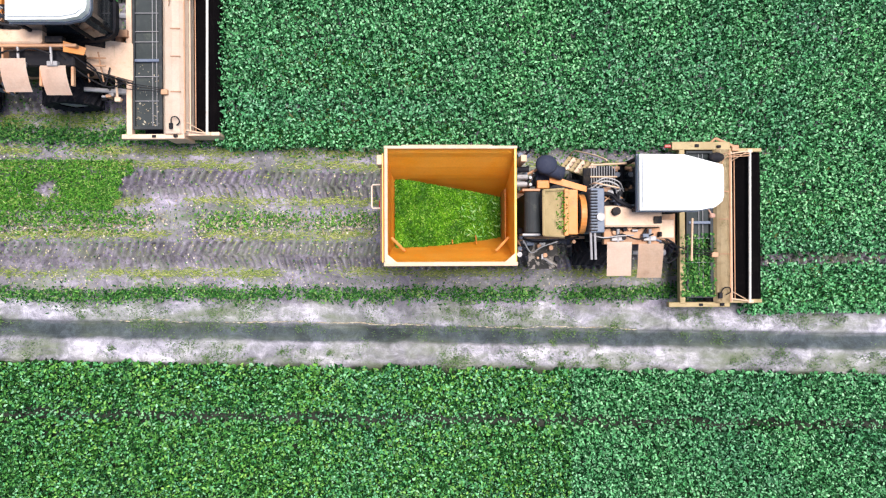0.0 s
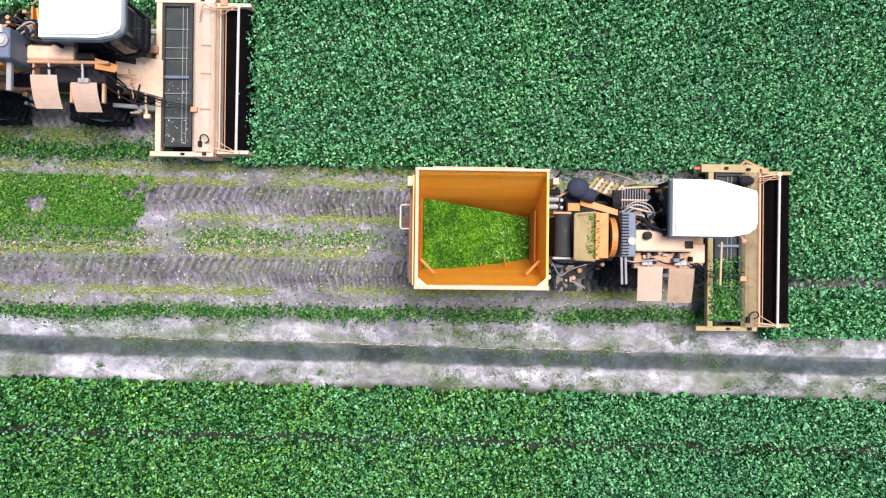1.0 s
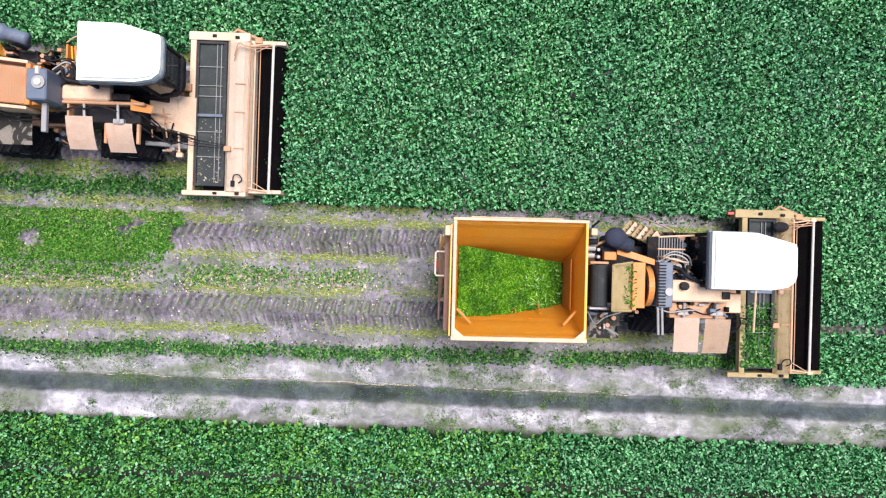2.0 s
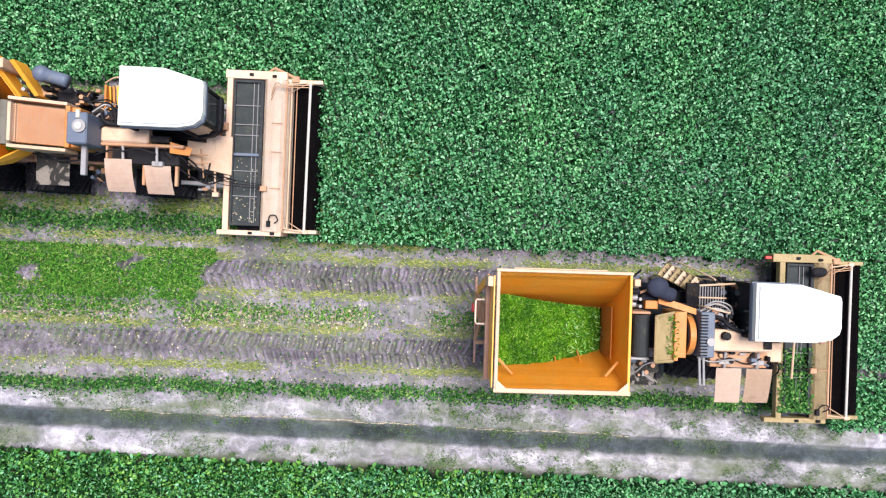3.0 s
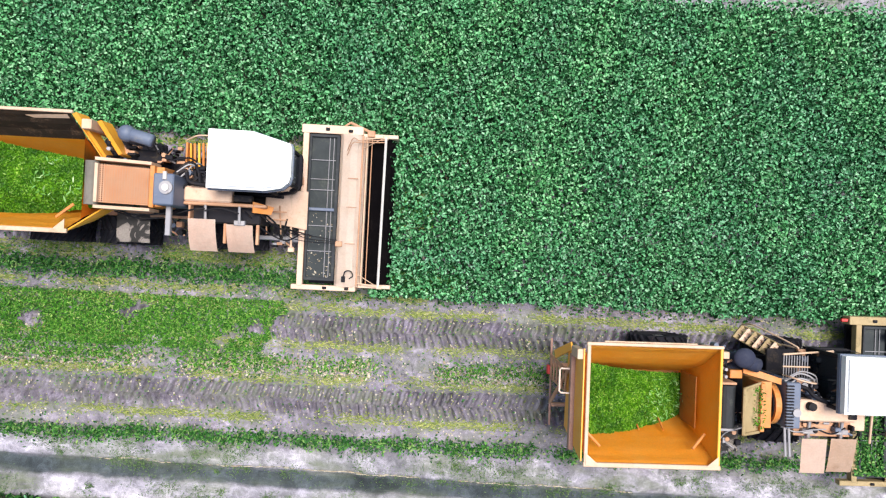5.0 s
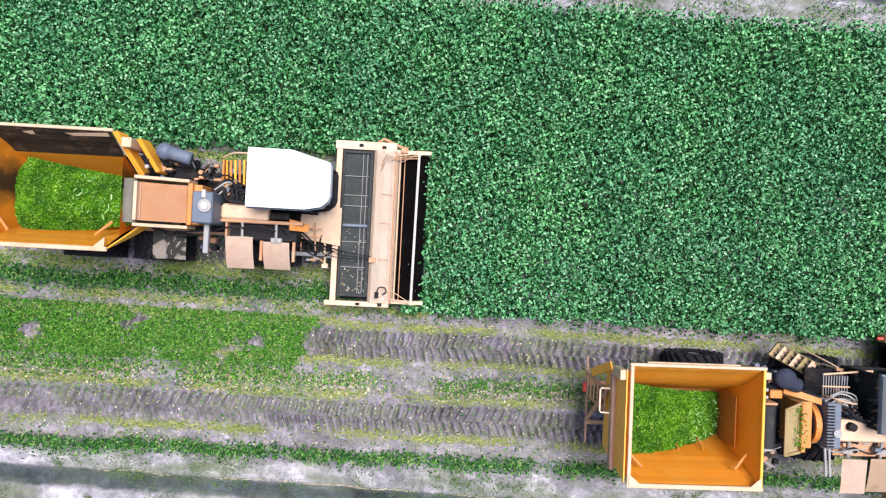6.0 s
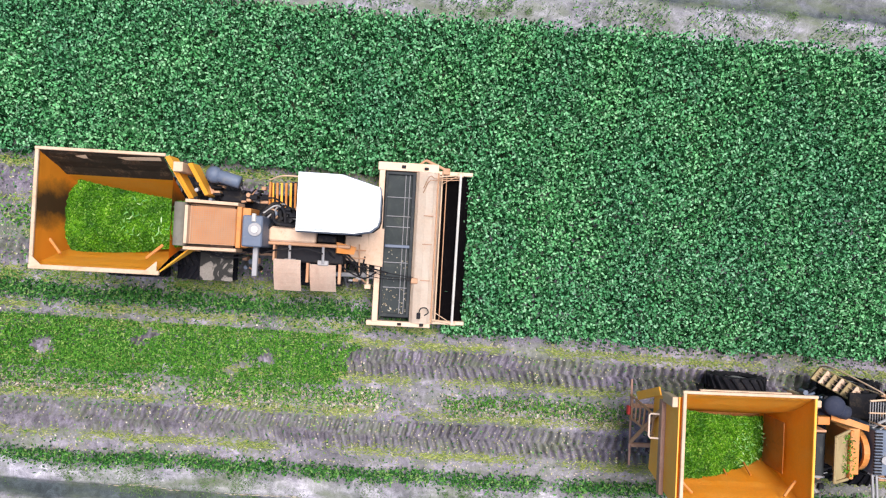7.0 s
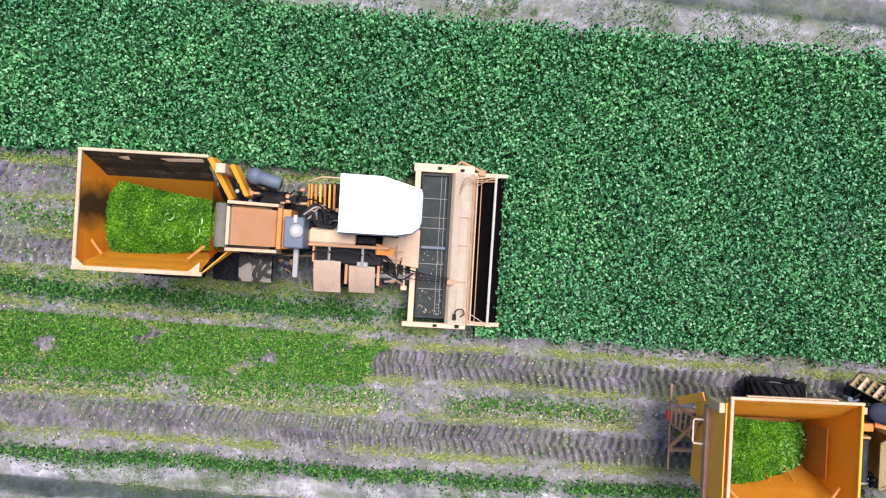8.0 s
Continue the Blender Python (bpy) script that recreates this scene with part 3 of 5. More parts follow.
grass_tufts(-18, 20, -1.62, 0.5, 340, "fine grass tufts on pale sandy soil", LANE_SLOPE)
grass_tufts(-18, 20, -2.86, 0.45, 300, "fine grass tufts on pale sandy soil", LANE_SLOPE)
grass_tufts(-18, 9, -2.1, 0.25, 180, "fine grass tufts along the dark lane", LANE_SLOPE)
grass_tufts(-18, 20, 12.2, 0.8, 300, "fine grass tufts on pale sandy soil")
plant_row("pale_line", -9, 6, -1.99, 0.03, 900, "fleck", "pale dry stems caught along the edge of the lane", 0.03, (0.08, 0.2), 0.45, LANE_SLOPE, 0.1, 0.08)
# leaf scraps and pale clods strewn over the cut ground
def scraps(name, n, x0, x1, y0, y1, material, size, label, slim):
    x, y = rng.uniform(x0, x1, n), rng.uniform(y0, y1, n)
    z = ground_height(x, y) + rng.uniform(0.005, 0.03, n)
    tagged(leaves(name, np.stack([x, y, z], -1), rng.uniform(*size, n), 25, material, rng, slim), label, "litter", kind="stuff")


scraps("leaf_scraps", 5500, -18, 15.5, -0.95, 3.0, "stalk", (0.03, 0.09), "cut stalks and leaf scraps strewn over the soil", 0.4)
scraps("leaf_scraps", 3000, -18, 15.5, -0.95, 3.0, "row", (0.03, 0.09), "green leaf scraps strewn over the soil", 0.6)
scraps("leaf_scraps", 3500, -18, 1.0, 3.0, 7.2, "stalk", (0.03, 0.09), "cut stalks and leaf scraps strewn over the soil", 0.4)
scraps("leaf_scraps", 5000, -18, 1.0, 3.0, 7.2, "row", (0.03, 0.1), "green leaf scraps strewn over the soil", 0.6)
scraps("dry_flecks", 3200, -18, 16, -1.0, 3.0, "fleck", (0.025, 0.07), "pale dry flecks strewn over the soil", 0.7)
scraps("dry_flecks", 2600, -18, 1, 3.0, 7.2, "fleck", (0.025, 0.07), "pale dry flecks strewn over the soil", 0.7)


def clods(n, x0, x1, bands, label):
    """Loose crumbs of soil, as small uneven lumps."""
    y = np.concatenate([rng.normal(c, w, int(n * share)) for c, w, share in bands])
    x = rng.uniform(x0, x1, len(y))
    at = np.stack([x, y, ground_height(x, y)], -1)
    unit = np.array([(1, 0, 0), (0, 1, 0), (-1, 0, 0), (0, -1, 0), (0, 0, 0.9), (0, 0, -0.5)])
    tri = np.array([(0, 1, 4), (1, 2, 4), (2, 3, 4), (3, 0, 4), (1, 0, 5), (2, 1, 5), (3, 2, 5), (0, 3, 5)])
    v = unit[None] * rng.uniform(0.6, 1.4, (len(y), 6, 1)) * (0.012 + 0.034 * rng.random(len(y)) ** 3)[:, None, None]
    a = rng.uniform(0, 6.28, len(y))[:, None]
    v = np.stack([v[..., 0] * np.cos(a) - v[..., 1] * np.sin(a), v[..., 0] * np.sin(a) + v[..., 1] * np.cos(a), v[..., 2]], -1) + at[:, None]
    me = bpy.data.meshes.new("soil_clods")
    me.from_pydata(v.reshape(-1, 3).tolist(), [], (np.arange(len(y))[:, None, None] * 6 + tri[None]).reshape(-1, 3).tolist())
    me.materials.append(M["soil"])
    tagged(new("soil_clods", me), label, "soil", kind="stuff")


clods(9000, -13.5, 14.5, ((2.0, 0.28, 0.3), (-0.08, 0.26, 0.4), (0.95, 0.25, 0.2), (2.75, 0.12, 0.1)), "crumbled grey clods in the wheel ruts")
clods(3500, -13.5, 1.0, ((6.36, 0.28, 0.4), (4.38, 0.28, 0.4), (5.4, 0.25, 0.2)), "crumbled grey clods in the wheel ruts")

# chopped green haulm that the northern machine spreads over the rut beside it
HAULM_LAG, HAULM_START, HAULM_END, HAULM_STEP = 3.15, -9.03, -1.85, 0.3


def haulm(x0, x1, y_off):
    area = (x1 - x0) * 2.1
    n = int(area * 1700)
    x = rng.uniform(x0, x1, n) + rng.normal(0, 0.05, n)
    y = np.where(rng.random(n) < 0.6, rng.uniform(1.3, 2.72, n), 1.75 + rng.normal(0, 0.55, n))
    keep = swell(1.3 * (x + y_off), 1.8 * y, 8.0) + rng.uniform(-0.3, 0.3, n) + 0.5 * swell(4.1 * (x + y_off), 2.2 * y, 2.0) > -0.54
    x, y = x[keep], y[keep]
    z = rng.uniform(0.01, 0.14, len(x))
    x = x + 0.22 * np.sin(3.1 * y) + 0.13 * np.sin(7.7 * y + 1) + 0.06 * np.sin(19 * y)
    return np.stack([x, y, z], -1), rng.uniform(0.04, 0.13, len(x))


p, s = haulm(-18, HAULM_START, 0)
tagged(leaves("haulm_carpet", p, s, 58, "litter", rng, 0.28), "carpet of chopped green haulm lying over a wheel rut", "litter", kind="stuff")
haulm_strips = []
for k in range(int(round((HAULM_END - HAULM_START) / HAULM_STEP))):
    xk = HAULM_START + k * HAULM_STEP
    p, s = haulm(0, HAULM_STEP, xk)
    ob = leaves("haulm_strip", p, s, 58, "litter", rng, 0.28)
    tagged(ob, "strip of chopped green haulm thrown out on the soil", "litter", "haulm thrown out by the northern harvester", "stuff")
    haulm_strips.append((ob, xk))


# ---------------------------------------------------------------- the harvesters
def empty(name, parent=None):
    ob = new(name)
    ob.empty_display_size = 0.3
    if parent is not None:
        ob.parent = parent
    return ob


SHARED = {}


WHEEL = 0.74    # radius


def build_wheel(h, x, y, r, w):
    """A big lugged tyre on a dished rim; it turns about its own y axis."""
    bm = bmesh.new()
    bmesh.ops.create_cone(bm, cap_ends=True, segments=24, radius1=r * 0.52, radius2=r * 0.52, depth=w * 0.7, matrix=Matrix.Rotation(radians(90), 4, "X"))
    rod(bm, (0, -w * 0.42, 0), (0, w * 0.42, 0), r * 0.2, 12)
    for k in range(8):
        a = 2 * math.pi * k / 8
        rod(bm, (r * 0.32 * math.cos(a), -w * 0.38, r * 0.32 * math.sin(a)), (r * 0.32 * math.cos(a), w * 0.38, r * 0.32 * math.sin(a)), 0.025, 6)
    wheel = part("wheel", bm, "steel", h, "dusty steel wheel rim", m=pose(x, y, r - 0.06))
    bm = bmesh.new()
    prof = [(r * 0.5, -w * 0.4), (r * 0.72, -w * 0.5), (r * 0.9, -w * 0.47), (r * 0.955, -w * 0.36), (r * 0.97, 0), (r * 0.955, w * 0.36), (r * 0.9, w * 0.47), (r * 0.72, w * 0.5), (r * 0.5, w * 0.4)]
    seg = 40
    rings = [[bm.verts.new((pr * math.cos(2 * math.pi * k / seg), py, pr * math.sin(2 * math.pi * k / seg))) for pr, py in prof] for k in range(seg)]
    for k in range(seg):
        a, b = rings[k], rings[(k + 1) % seg]
        for j in range(len(prof) - 1):
            bm.faces.new((a[j], a[j + 1], b[j + 1], b[j]))
    lugs = []
    for k in range(20):
        for side in (-1, 1):
            a = 2 * math.pi * (k + 0.5 * (side > 0)) / 20
            m = Matrix.Rotation(-a, 4, "Y") @ Matrix.Translation((r * 0.97, side * w * 0.25, 0)) @ Matrix.Rotation(radians(35 * side), 4, "X")
            lugs.append(m)
    part("tyre", bm, "tyre", wheel, "black lugged rubber tyre grey with dust", smooth=False)
    if "lug" not in SHARED:
        bm = bmesh.new()
        box(bm, -0.045, 0.045, -w * 0.28, w * 0.28, -0.03, 0.03, 0.01)
        first = part("lug", bm, "tyre", wheel, m=lugs.pop())
        SHARED["lug"] = first.data
    for m in lugs:
        ob = new("lug", SHARED["lug"])
        ob.matrix_basis = m
        ob.parent = wheel
    return wheel


def build_header(h, front, beige, dirt, forward=0.0):
    """The picking header: frame, mesh windows, drum cover, reel hood and guide pipe."""
    y0, y1 = (-2.2 if dirt else -2.0), 2.27
    x0 = -2.3
    back = x0 + (0.16 if dirt else 0.0)     # the southern header has a narrower window
    win = -1.2 if dirt else -1.31           # front edge of the window
    pipe = front - (0.38 if dirt else 0.28)
    cover = "cover_dusty" if dirt else "cover"
    bm = bmesh.new()
    box(bm, x0 - 0.02, -0.72, y1 - 0.17, y1 + 0.05, 0.82, 1.16)
    box(bm, -1.3, -0.72, y1 - 0.16, y1 + 0.04, 0.2, 0.81)
    box(bm, -0.74, front + (-0.03 if dirt else 0.05), y1 - 0.2, y1 - 0.1, 0.2, 1.0)
    header = part("header", bm, beige, h, "faded beige picking header with a black reel hood")
    bm = bmesh.new()
    box(bm, x0 - 0.12, -0.74, y0, y0 + 0.13, 0.9, 1.12)
    box(bm, -1.3, -0.74, y0 + 0.01, y0 + 0.12, 0.2, 0.89)
    box(bm, -0.76, front + (-0.04 if dirt else 0.02), y0 + 0.1, y0 + 0.2, 0.2, 0.98)
    part("side_plate", bm, beige, header)
    bm = bmesh.new()
    box(bm, back + 0.02, back + 0.17, y0 + 0.1, y1 - 0.15, 0.92, 1.14)
    part("rear_beam", bm, beige, header)
    # drum cover, a bent sheet with a fold line
    bm = bmesh.new()
    prof = [(win + 0.01, 1.1), (win + 0.09, 1.19), (-1.02, 1.22), (-0.84, 1.2), (-0.74, 1.12), (-0.66, 0.96), (-0.6, 0.7)]
    rows = [[bm.verts.new((x, y, z)) for x, z in prof] for y in (y0 + 0.12, y1 - 0.16)]
    for j in range(len(prof) - 1):
        bm.faces.new((rows[0][j], rows[0][j + 1], rows[1][j + 1], rows[1][j]))
    bmesh.ops.solidify(bm, geom=bm.faces[:], thickness=0.02)
    part("drum_cover", bm, cover, header, "pale sheet-metal drum cover with scratches")
    for yy in (0.95, 0.2, -0.75):
        bm = bmesh.new()
        box(bm, -1.06, -0.8, yy - 0.012, yy + 0.012, 1.2, 1.25, 0)
        part("strap", bm, "tan", header)
    # long seams and rails at the front of the cover
    for xx, zz, mm in ((-0.72, 1.13, "tan"), (-0.62, 0.98, "rim")):
        bm = bmesh.new()
        rod(bm, (xx, y0 + 0.14, zz), (xx, y1 - 0.18, zz), 0.022, 8)
        part("rail", bm, mm, header)
    # mesh windows between steel bars: wires crossing over the dark inside
    bm = bmesh.new()
    box(bm, back + 0.2, back + 0.26, y0 + 0.3, y1 - 0.24, 1.05, 1.16)
    box(bm, win - 0.09, win, y0 + 0.3, y1 - 0.24, 1.05, 1.17)
    box(bm, back + 0.2, win, y0 + 0.25, y0 + 0.34, 1.05, 1.165)
    box(bm, back + 0.2, win, y1 - 0.27, y1 - 0.2, 1.05, 1.165)
    part("window_frame", bm, "mesh", header, "dark steel frame of the mesh windows")
    ys = [y0 + 0.3, -0.98, -0.32, 0.12, 0.62, 0.9, 1.4, y1 - 0.24]
    for a, b in zip(ys, ys[1:]):
        bm = bmesh.new()
        rod(bm, (back + 0.26, b, 1.12), (win - 0.09, b, 1.12), 0.018 if b == 0.12 else 0.012, 6)
        for xx in (-1.58, -1.47):
            rod(bm, (xx, a, 1.11), (xx, b, 1.11), 0.011, 5)
        part("bar", bm, "steel", header)
        bm = bmesh.new()
        if dirt and b < 0.1:
            for k in range(1, 7):
                rod(bm, (back + 0.26, a + (b - a) * k / 7, 1.1), (win - 0.09, a + (b - a) * k / 7, 1.1), 0.005, 4)
        else:
            box(bm, back + 0.26, win - 0.09, a, b, 1.06, 1.075, 0)
        part("mesh_panel", bm, "sheet", header, "slate wire mesh panel with thin bars")
    bm = bmesh.new()
    box(bm, back + 0.26, back + 0.32, 0.08, 0.14, 1.1, 1.18)
    box(bm, back + 0.26, win - 0.07, 0.07, 0.15, 1.1, 1.17)
    part("cross_bar", bm, "blue", header)
    for xx in (-1.62, -1.54):
        bm = bmesh.new()
        rod(bm, (xx, y0 + 0.35, 1.0), (xx, y1 - 0.3, 1.0), 0.03, 8)
        part("drive_shaft", bm, "mesh", header)
    # belly tray and the picking drum inside
    bm = bmesh.new()
    box(bm, back + 0.2, -0.7, (-0.6 if dirt else y0 + 0.14), y1 - 0.16, 0.3, 0.34)
    part("tray", bm, "dark", header, "dark tray under the mesh windows")
    bm = bmesh.new()
    rod(bm, (-1.0, y0 + 0.15, 0.75), (-1.0, y1 - 0.2, 0.75), 0.32, 16)
    part("picking_drum", bm, "dark", header)
    k = 4600 if dirt else 90
    ya = rng.uniform(0, 1, k) ** (1.6 if dirt else 2.2) * 1.7 + y0 + 0.3
    lv = leaves("leaf_litter", np.stack([rng.uniform(back + (0.05 if dirt else 0.25), -1.36 + (0.2 if dirt else 0.0), k) , ya, rng.uniform(0.7, 1.22, k) if dirt else rng.uniform(1.08, 1.12, k)], -1), rng.uniform(0.04, 0.1, k) if dirt else rng.uniform(0.03, 0.07, k), 50, "row" if dirt else "fleck", rng, parent=header)
    tagged(lv, "green plants showing under the mesh" if dirt else "pale scraps lying on the mesh", kind="stuff")
    # black hood over the reel
    bm = bmesh.new()
    prof = [(-0.6, 0.72), (-0.45, 0.8), (-0.2, 0.86), (0.0, 0.84), (front - 0.03, 0.72), (front, 0.35), (front - 0.02, 0.16)]
    if dirt:
        prof[3:5] = [(front - 0.1, 0.89), (front, 0.82)]
    rows = [[bm.verts.new((x, y, z)) for x, z in prof] for y in (y0 + 0.2, y1 - 0.2)]
    for j in range(len(prof) - 1):
        bm.faces.new((rows[0][j], rows[0][j + 1], rows[1][j + 1], rows[1][j]))
    bmesh.ops.solidify(bm, geom=bm.faces[:], thickness=0.015)
    part("reel_hood", bm, "black", header, "black rubber hood over the reel")
    bm = bmesh.new()
    rod(bm, (-0.5, y0 + 0.2, 0.9), (-0.5, y1 - 0.22, 0.9), 0.014, 6)
    part("rail", bm, "tan", header)
    bm = bmesh.new()
    rod(bm, (pipe - 0.02, y0 + 0.12, 1.02), (pipe + 0.01, y1 - 0.16, 1.02), 0.036, 10)
    part("guide_pipe", bm, "offwhite", header, "pale steel guide pipe")
    for yy, s in ((y1 - 0.18, -1), (y0 + 0.14, 1)):
        bm = bmesh.new()
        rod(bm, (pipe, yy, 1.02), (-0.78, yy + 0.1 * s, 1.12), 0.02, 6)
        rod(bm, (pipe - 0.02, yy, 1.0), (-0.75, yy + 0.34 * s, 1.05), 0.011, 6)
        box(bm, pipe - 0.07, pipe + 0.08, yy - 0.05, yy + 0.05, 0.9, 1.05)
        part("pipe_bracket", bm, "rim", header)
    # bolts, boxes and hoses
    bm = bmesh.new()
    box(bm, -1.1, -1.0, y0 + 0.24, y0 + 0.4, 1.19, 1.28)
    tube(bm, smooth_path([(-1.05, y0 + 0.36, 1.24), (-1.0, y0 + 0.52, 1.34), (-0.86, y0 + 0.54, 1.36), (-0.8, y0 + 0.42, 1.3), (-0.9, y0 + 0.34, 1.24)]), 0.016, 7)
    part("valve_block", bm, "dark", header)
    bm = bmesh.new()
    box(bm, -1.3, -1.12, -0.84, -0.7, 1.2, 1.3)
    part("valve_block", bm, "tan", header)
    for yo, bend in ((0.0, 0.1), (0.08, 0.22), (0.16, 0.05)):
        bm = bmesh.new()
        tube(bm, smooth_path([(-2.75, -0.35 + yo, 1.5), (-2.45, -0.75 + yo + bend, 1.5), (-2.0, -0.75 + yo, 1.38 + bend), (-1.25, -0.76 + yo * 0.5, 1.28)]), 0.011, 5)
        part("hose", bm, "dark", header)
    for yo in (0.0, 0.12):
        bm = bmesh.new()
        tube(bm, smooth_path([(-1.1, 1.55 + yo, 1.24), (-0.95, 1.85 + yo, 1.4), (-0.75, 1.88 + yo * 0.4, 1.3), (pipe - 0.02, 1.95 + yo * 0.5, 1.1)]), 0.013, 5)
        part("hose", bm, "tan", header)
    for dx, ya, yb, za, zb in ((0.6, y1 - 0.1, y1 - 0.02, 1.16, 1.2), (1.2, y1 - 0.12, y1 - 0.05, 1.16, 1.22), (0.7, y0 + 0.03, y0 + 0.1, 1.12, 1.16), (1.28, y0 + 0.03, y0 + 0.11, 1.12, 1.18)):
        bm = bmesh.new()
        box(bm, x0 + dx, x0 + dx + 0.11, ya, yb, za, zb)
        part("latch", bm, "dark", header)
    bm = bmesh.new()
    rod(bm, (-1.08, y1 + 0.16, 1.05), (-0.5, y1 - 0.08, 1.02), 0.04, 8)
    rod(bm, (-1.08, y1 + 0.16, 1.05), (-1.3, y1 - 0.02, 1.1), 0.03, 8)
    box(bm, -0.62, -0.42, y1 - 0.19, y1 - 0.02, 0.9, 1.06, 0.02)
    part("crop_divider", bm, "tan", header)
    header.location.x = forward
    return header


def build_tank(h, x0, x1, y0, y1, top, mound, soiled):
    """The hopper: walls that slope in towards a narrow floor, a folded rim, corner gussets, and the load in it."""
    floor_z = 1.75 if soiled else 1.5
    knee = 3.3 if soiled else 3.1
    ins = {"k": (0.34, 0.03, 0.54, 0.08), "b": (0.75, 0.05, 0.95, 0.4)}   # insets south, east, north, west
    if soiled:
        ins = {"k": (0.26, 0.05, 0.34, 0.14), "b": (0.66, 0.1, 1.0, 0.34)}

    def ring(i, z):
        so, ea, no, we = i
        return [(x0 + we, y0 + so, z), (x1 - ea, y0 + so, z), (x1 - ea, y1 - no, z), (x0 + we, y1 - no, z)]
    T, K, B = ring((0, 0, 0, 0), top), ring(ins["k"], knee), ring(ins["b"], floor_z)
    tank = part("tank", _floor(B[0][0], B[1][0], B[0][1], B[2][1], floor_z), "orange_worn", h, "orange sheet-steel tank, open at the top")
    rows = []   # rings of corners from the rim down, bent softly at the knee
    for q in range(17):
        f = q / 16
        ring_now = []
        for a, b, c in zip(T, K, B):
            z = top + (floor_z - top) * f
            g = np.interp(z, [floor_z, knee, top], [0, 1, 2])
            # soft bend through the three rings
            soft = 0.5 * (np.interp(z + 0.22, [floor_z, knee, top], [0, 1, 2]) + np.interp(z - 0.22, [floor_z, knee, top], [0, 1, 2]))
            g = g if q in (0, 16) else soft
            lo, hi, s = (c, b, g) if g <= 1 else (b, a, g - 1)
            ring_now.append((lo[0] + (hi[0] - lo[0]) * s, lo[1] + (hi[1] - lo[1]) * s, z))
        rows.append(ring_now)
    for k in range(4):
        j = (k + 1) % 4
        start = 6 if soiled and k == 1 else 0
        splits = ((0, 7), (7, 16)) if soiled and k == 2 else ((start, 16),)
        for q0, q1 in splits:
            bm = bmesh.new()
            vs = [[bm.verts.new(rows[q][e]) for e in (k, j)] for q in range(q0, q1 + 1)]
            for a, b in zip(vs, vs[1:]):
                bm.faces.new((a[0], b[0], b[1], a[1]))
            bmesh.ops.solidify(bm, geom=bm.faces[:], thickness=0.03)
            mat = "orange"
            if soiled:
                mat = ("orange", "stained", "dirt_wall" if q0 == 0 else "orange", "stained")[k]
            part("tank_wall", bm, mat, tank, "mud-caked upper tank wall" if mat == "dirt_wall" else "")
    edges = [((x0, y0), (x1, y0)), ((x1, y0), (x1, y1)), ((x0, y1), (x1, y1)), ((x0, y0), (x0, y1))]
    for n, ((ax, ay), (bx, by)) in enumerate(edges):
        if n == 1 and soiled:
            continue
        bm = bmesh.new()
        w = (0.05, 0.03, 0.035, 0.04)[n]
        cut = 0.05 if n in (1, 3) else -0.05
        if n in (1, 3):
            box(bm, ax - w, ax + w, y0 + 0.05, y1 - 0.035, top - 0.05, top + 0.02)
        else:
            box(bm, x0 + cut, x1 - cut, ay - w, ay + w, top - 0.05, top + 0.02)
        part("rim", bm, "orange" if n == 1 else "rim", tank, "" if n == 1 else "pale folded rim")
    for cx, cy, sx, sy in ((x0, y0, 1, 1), (x1, y0, -1, 1)):
        bm = bmesh.new()
        plate(bm, [(cx, cy, top + 0.024), (cx + 0.3 * sx, cy, top + 0.024), (cx, cy + 0.26 * sy, top + 0.024)], 0.015)
        part("gusset", bm, "rim", tank)
        bm = bmesh.new()
        rod(bm, (cx + 0.1 * sx, cy + 0.62 * sy, top - 0.55), (cx + 0.42 * sx, cy + 0.3 * sy, top - 0.42), 0.035, 8)
        part("brace", bm, "orange_worn", tank)
    if not soiled:
        bm = bmesh.new()
        # upright plate in darker orange, standing for shade at the load's deep east end
        box(bm, x1 - 0.13, x1 - 0.1, y0 + 0.6, y1 - 0.85, floor_z + 0.4, top - 1.1)
        part("slide_plate_shade", bm, "orange_worn", tank)
        for x in (-8.2, -7.6):
            bm = bmesh.new()
            plate(bm, [(x, y0 + 0.52, 2.75), (x, y0 + 0.72, 2.35), (x + 0.03, y0 + 0.72, 2.35), (x + 0.03, y0 + 0.52, 2.75)], 0.04)
            part("wall_rib", bm, "orange_worn", tank)
    else:
        # wings from the corners to the elevator, and scraped bare patches on the north wall
        for pts in ([(x1, y1, top), (x1 + 0.3, 0.9, 2.95), (x1 + 0.25, 0.9, 2.3), (x1, y1 - 0.4, 2.6)], [(x1, y0, top), (x1, y0 + 0.3, 2.6), (x1 + 0.35, -0.2, 2.4), (x1 + 0.35, -0.22, 3.0)]):
            bm = bmesh.new()
            plate(bm, pts, 0.03)
            part("wing_wall", bm, "orange", tank)
        for xa, xb, za, zb in ((x0 + 0.75, x0 + 1.0, 0.25, 0.16), (x0 + 1.7, x1 - 0.1, 0.2, 0.08)):
            bm = bmesh.new()
            def on_wall(x, f):
                return (x, y1 + (K[2][1] - y1) * f - 0.035, top + (knee - top) * f - 0.02)
            plate(bm, [on_wall(xa, za), on_wall(xb, zb), on_wall(xb, zb + 0.18), on_wall(xa + 0.15, za + 0.12)], 0.004)
            part("bare_patch", bm, "rim", tank, "scraped bare patch in the mud")
    # the load: a heaped surface with its leaves
    n = 46
    bm = bmesh.new()
    grid = []
    for i in range(n):
        row = []
        for j in range(n):
            u, v = i / (n - 1), j / (n - 1)
            row.append(bm.verts.new(mound_point(mound, u, v)))
        grid.append(row)
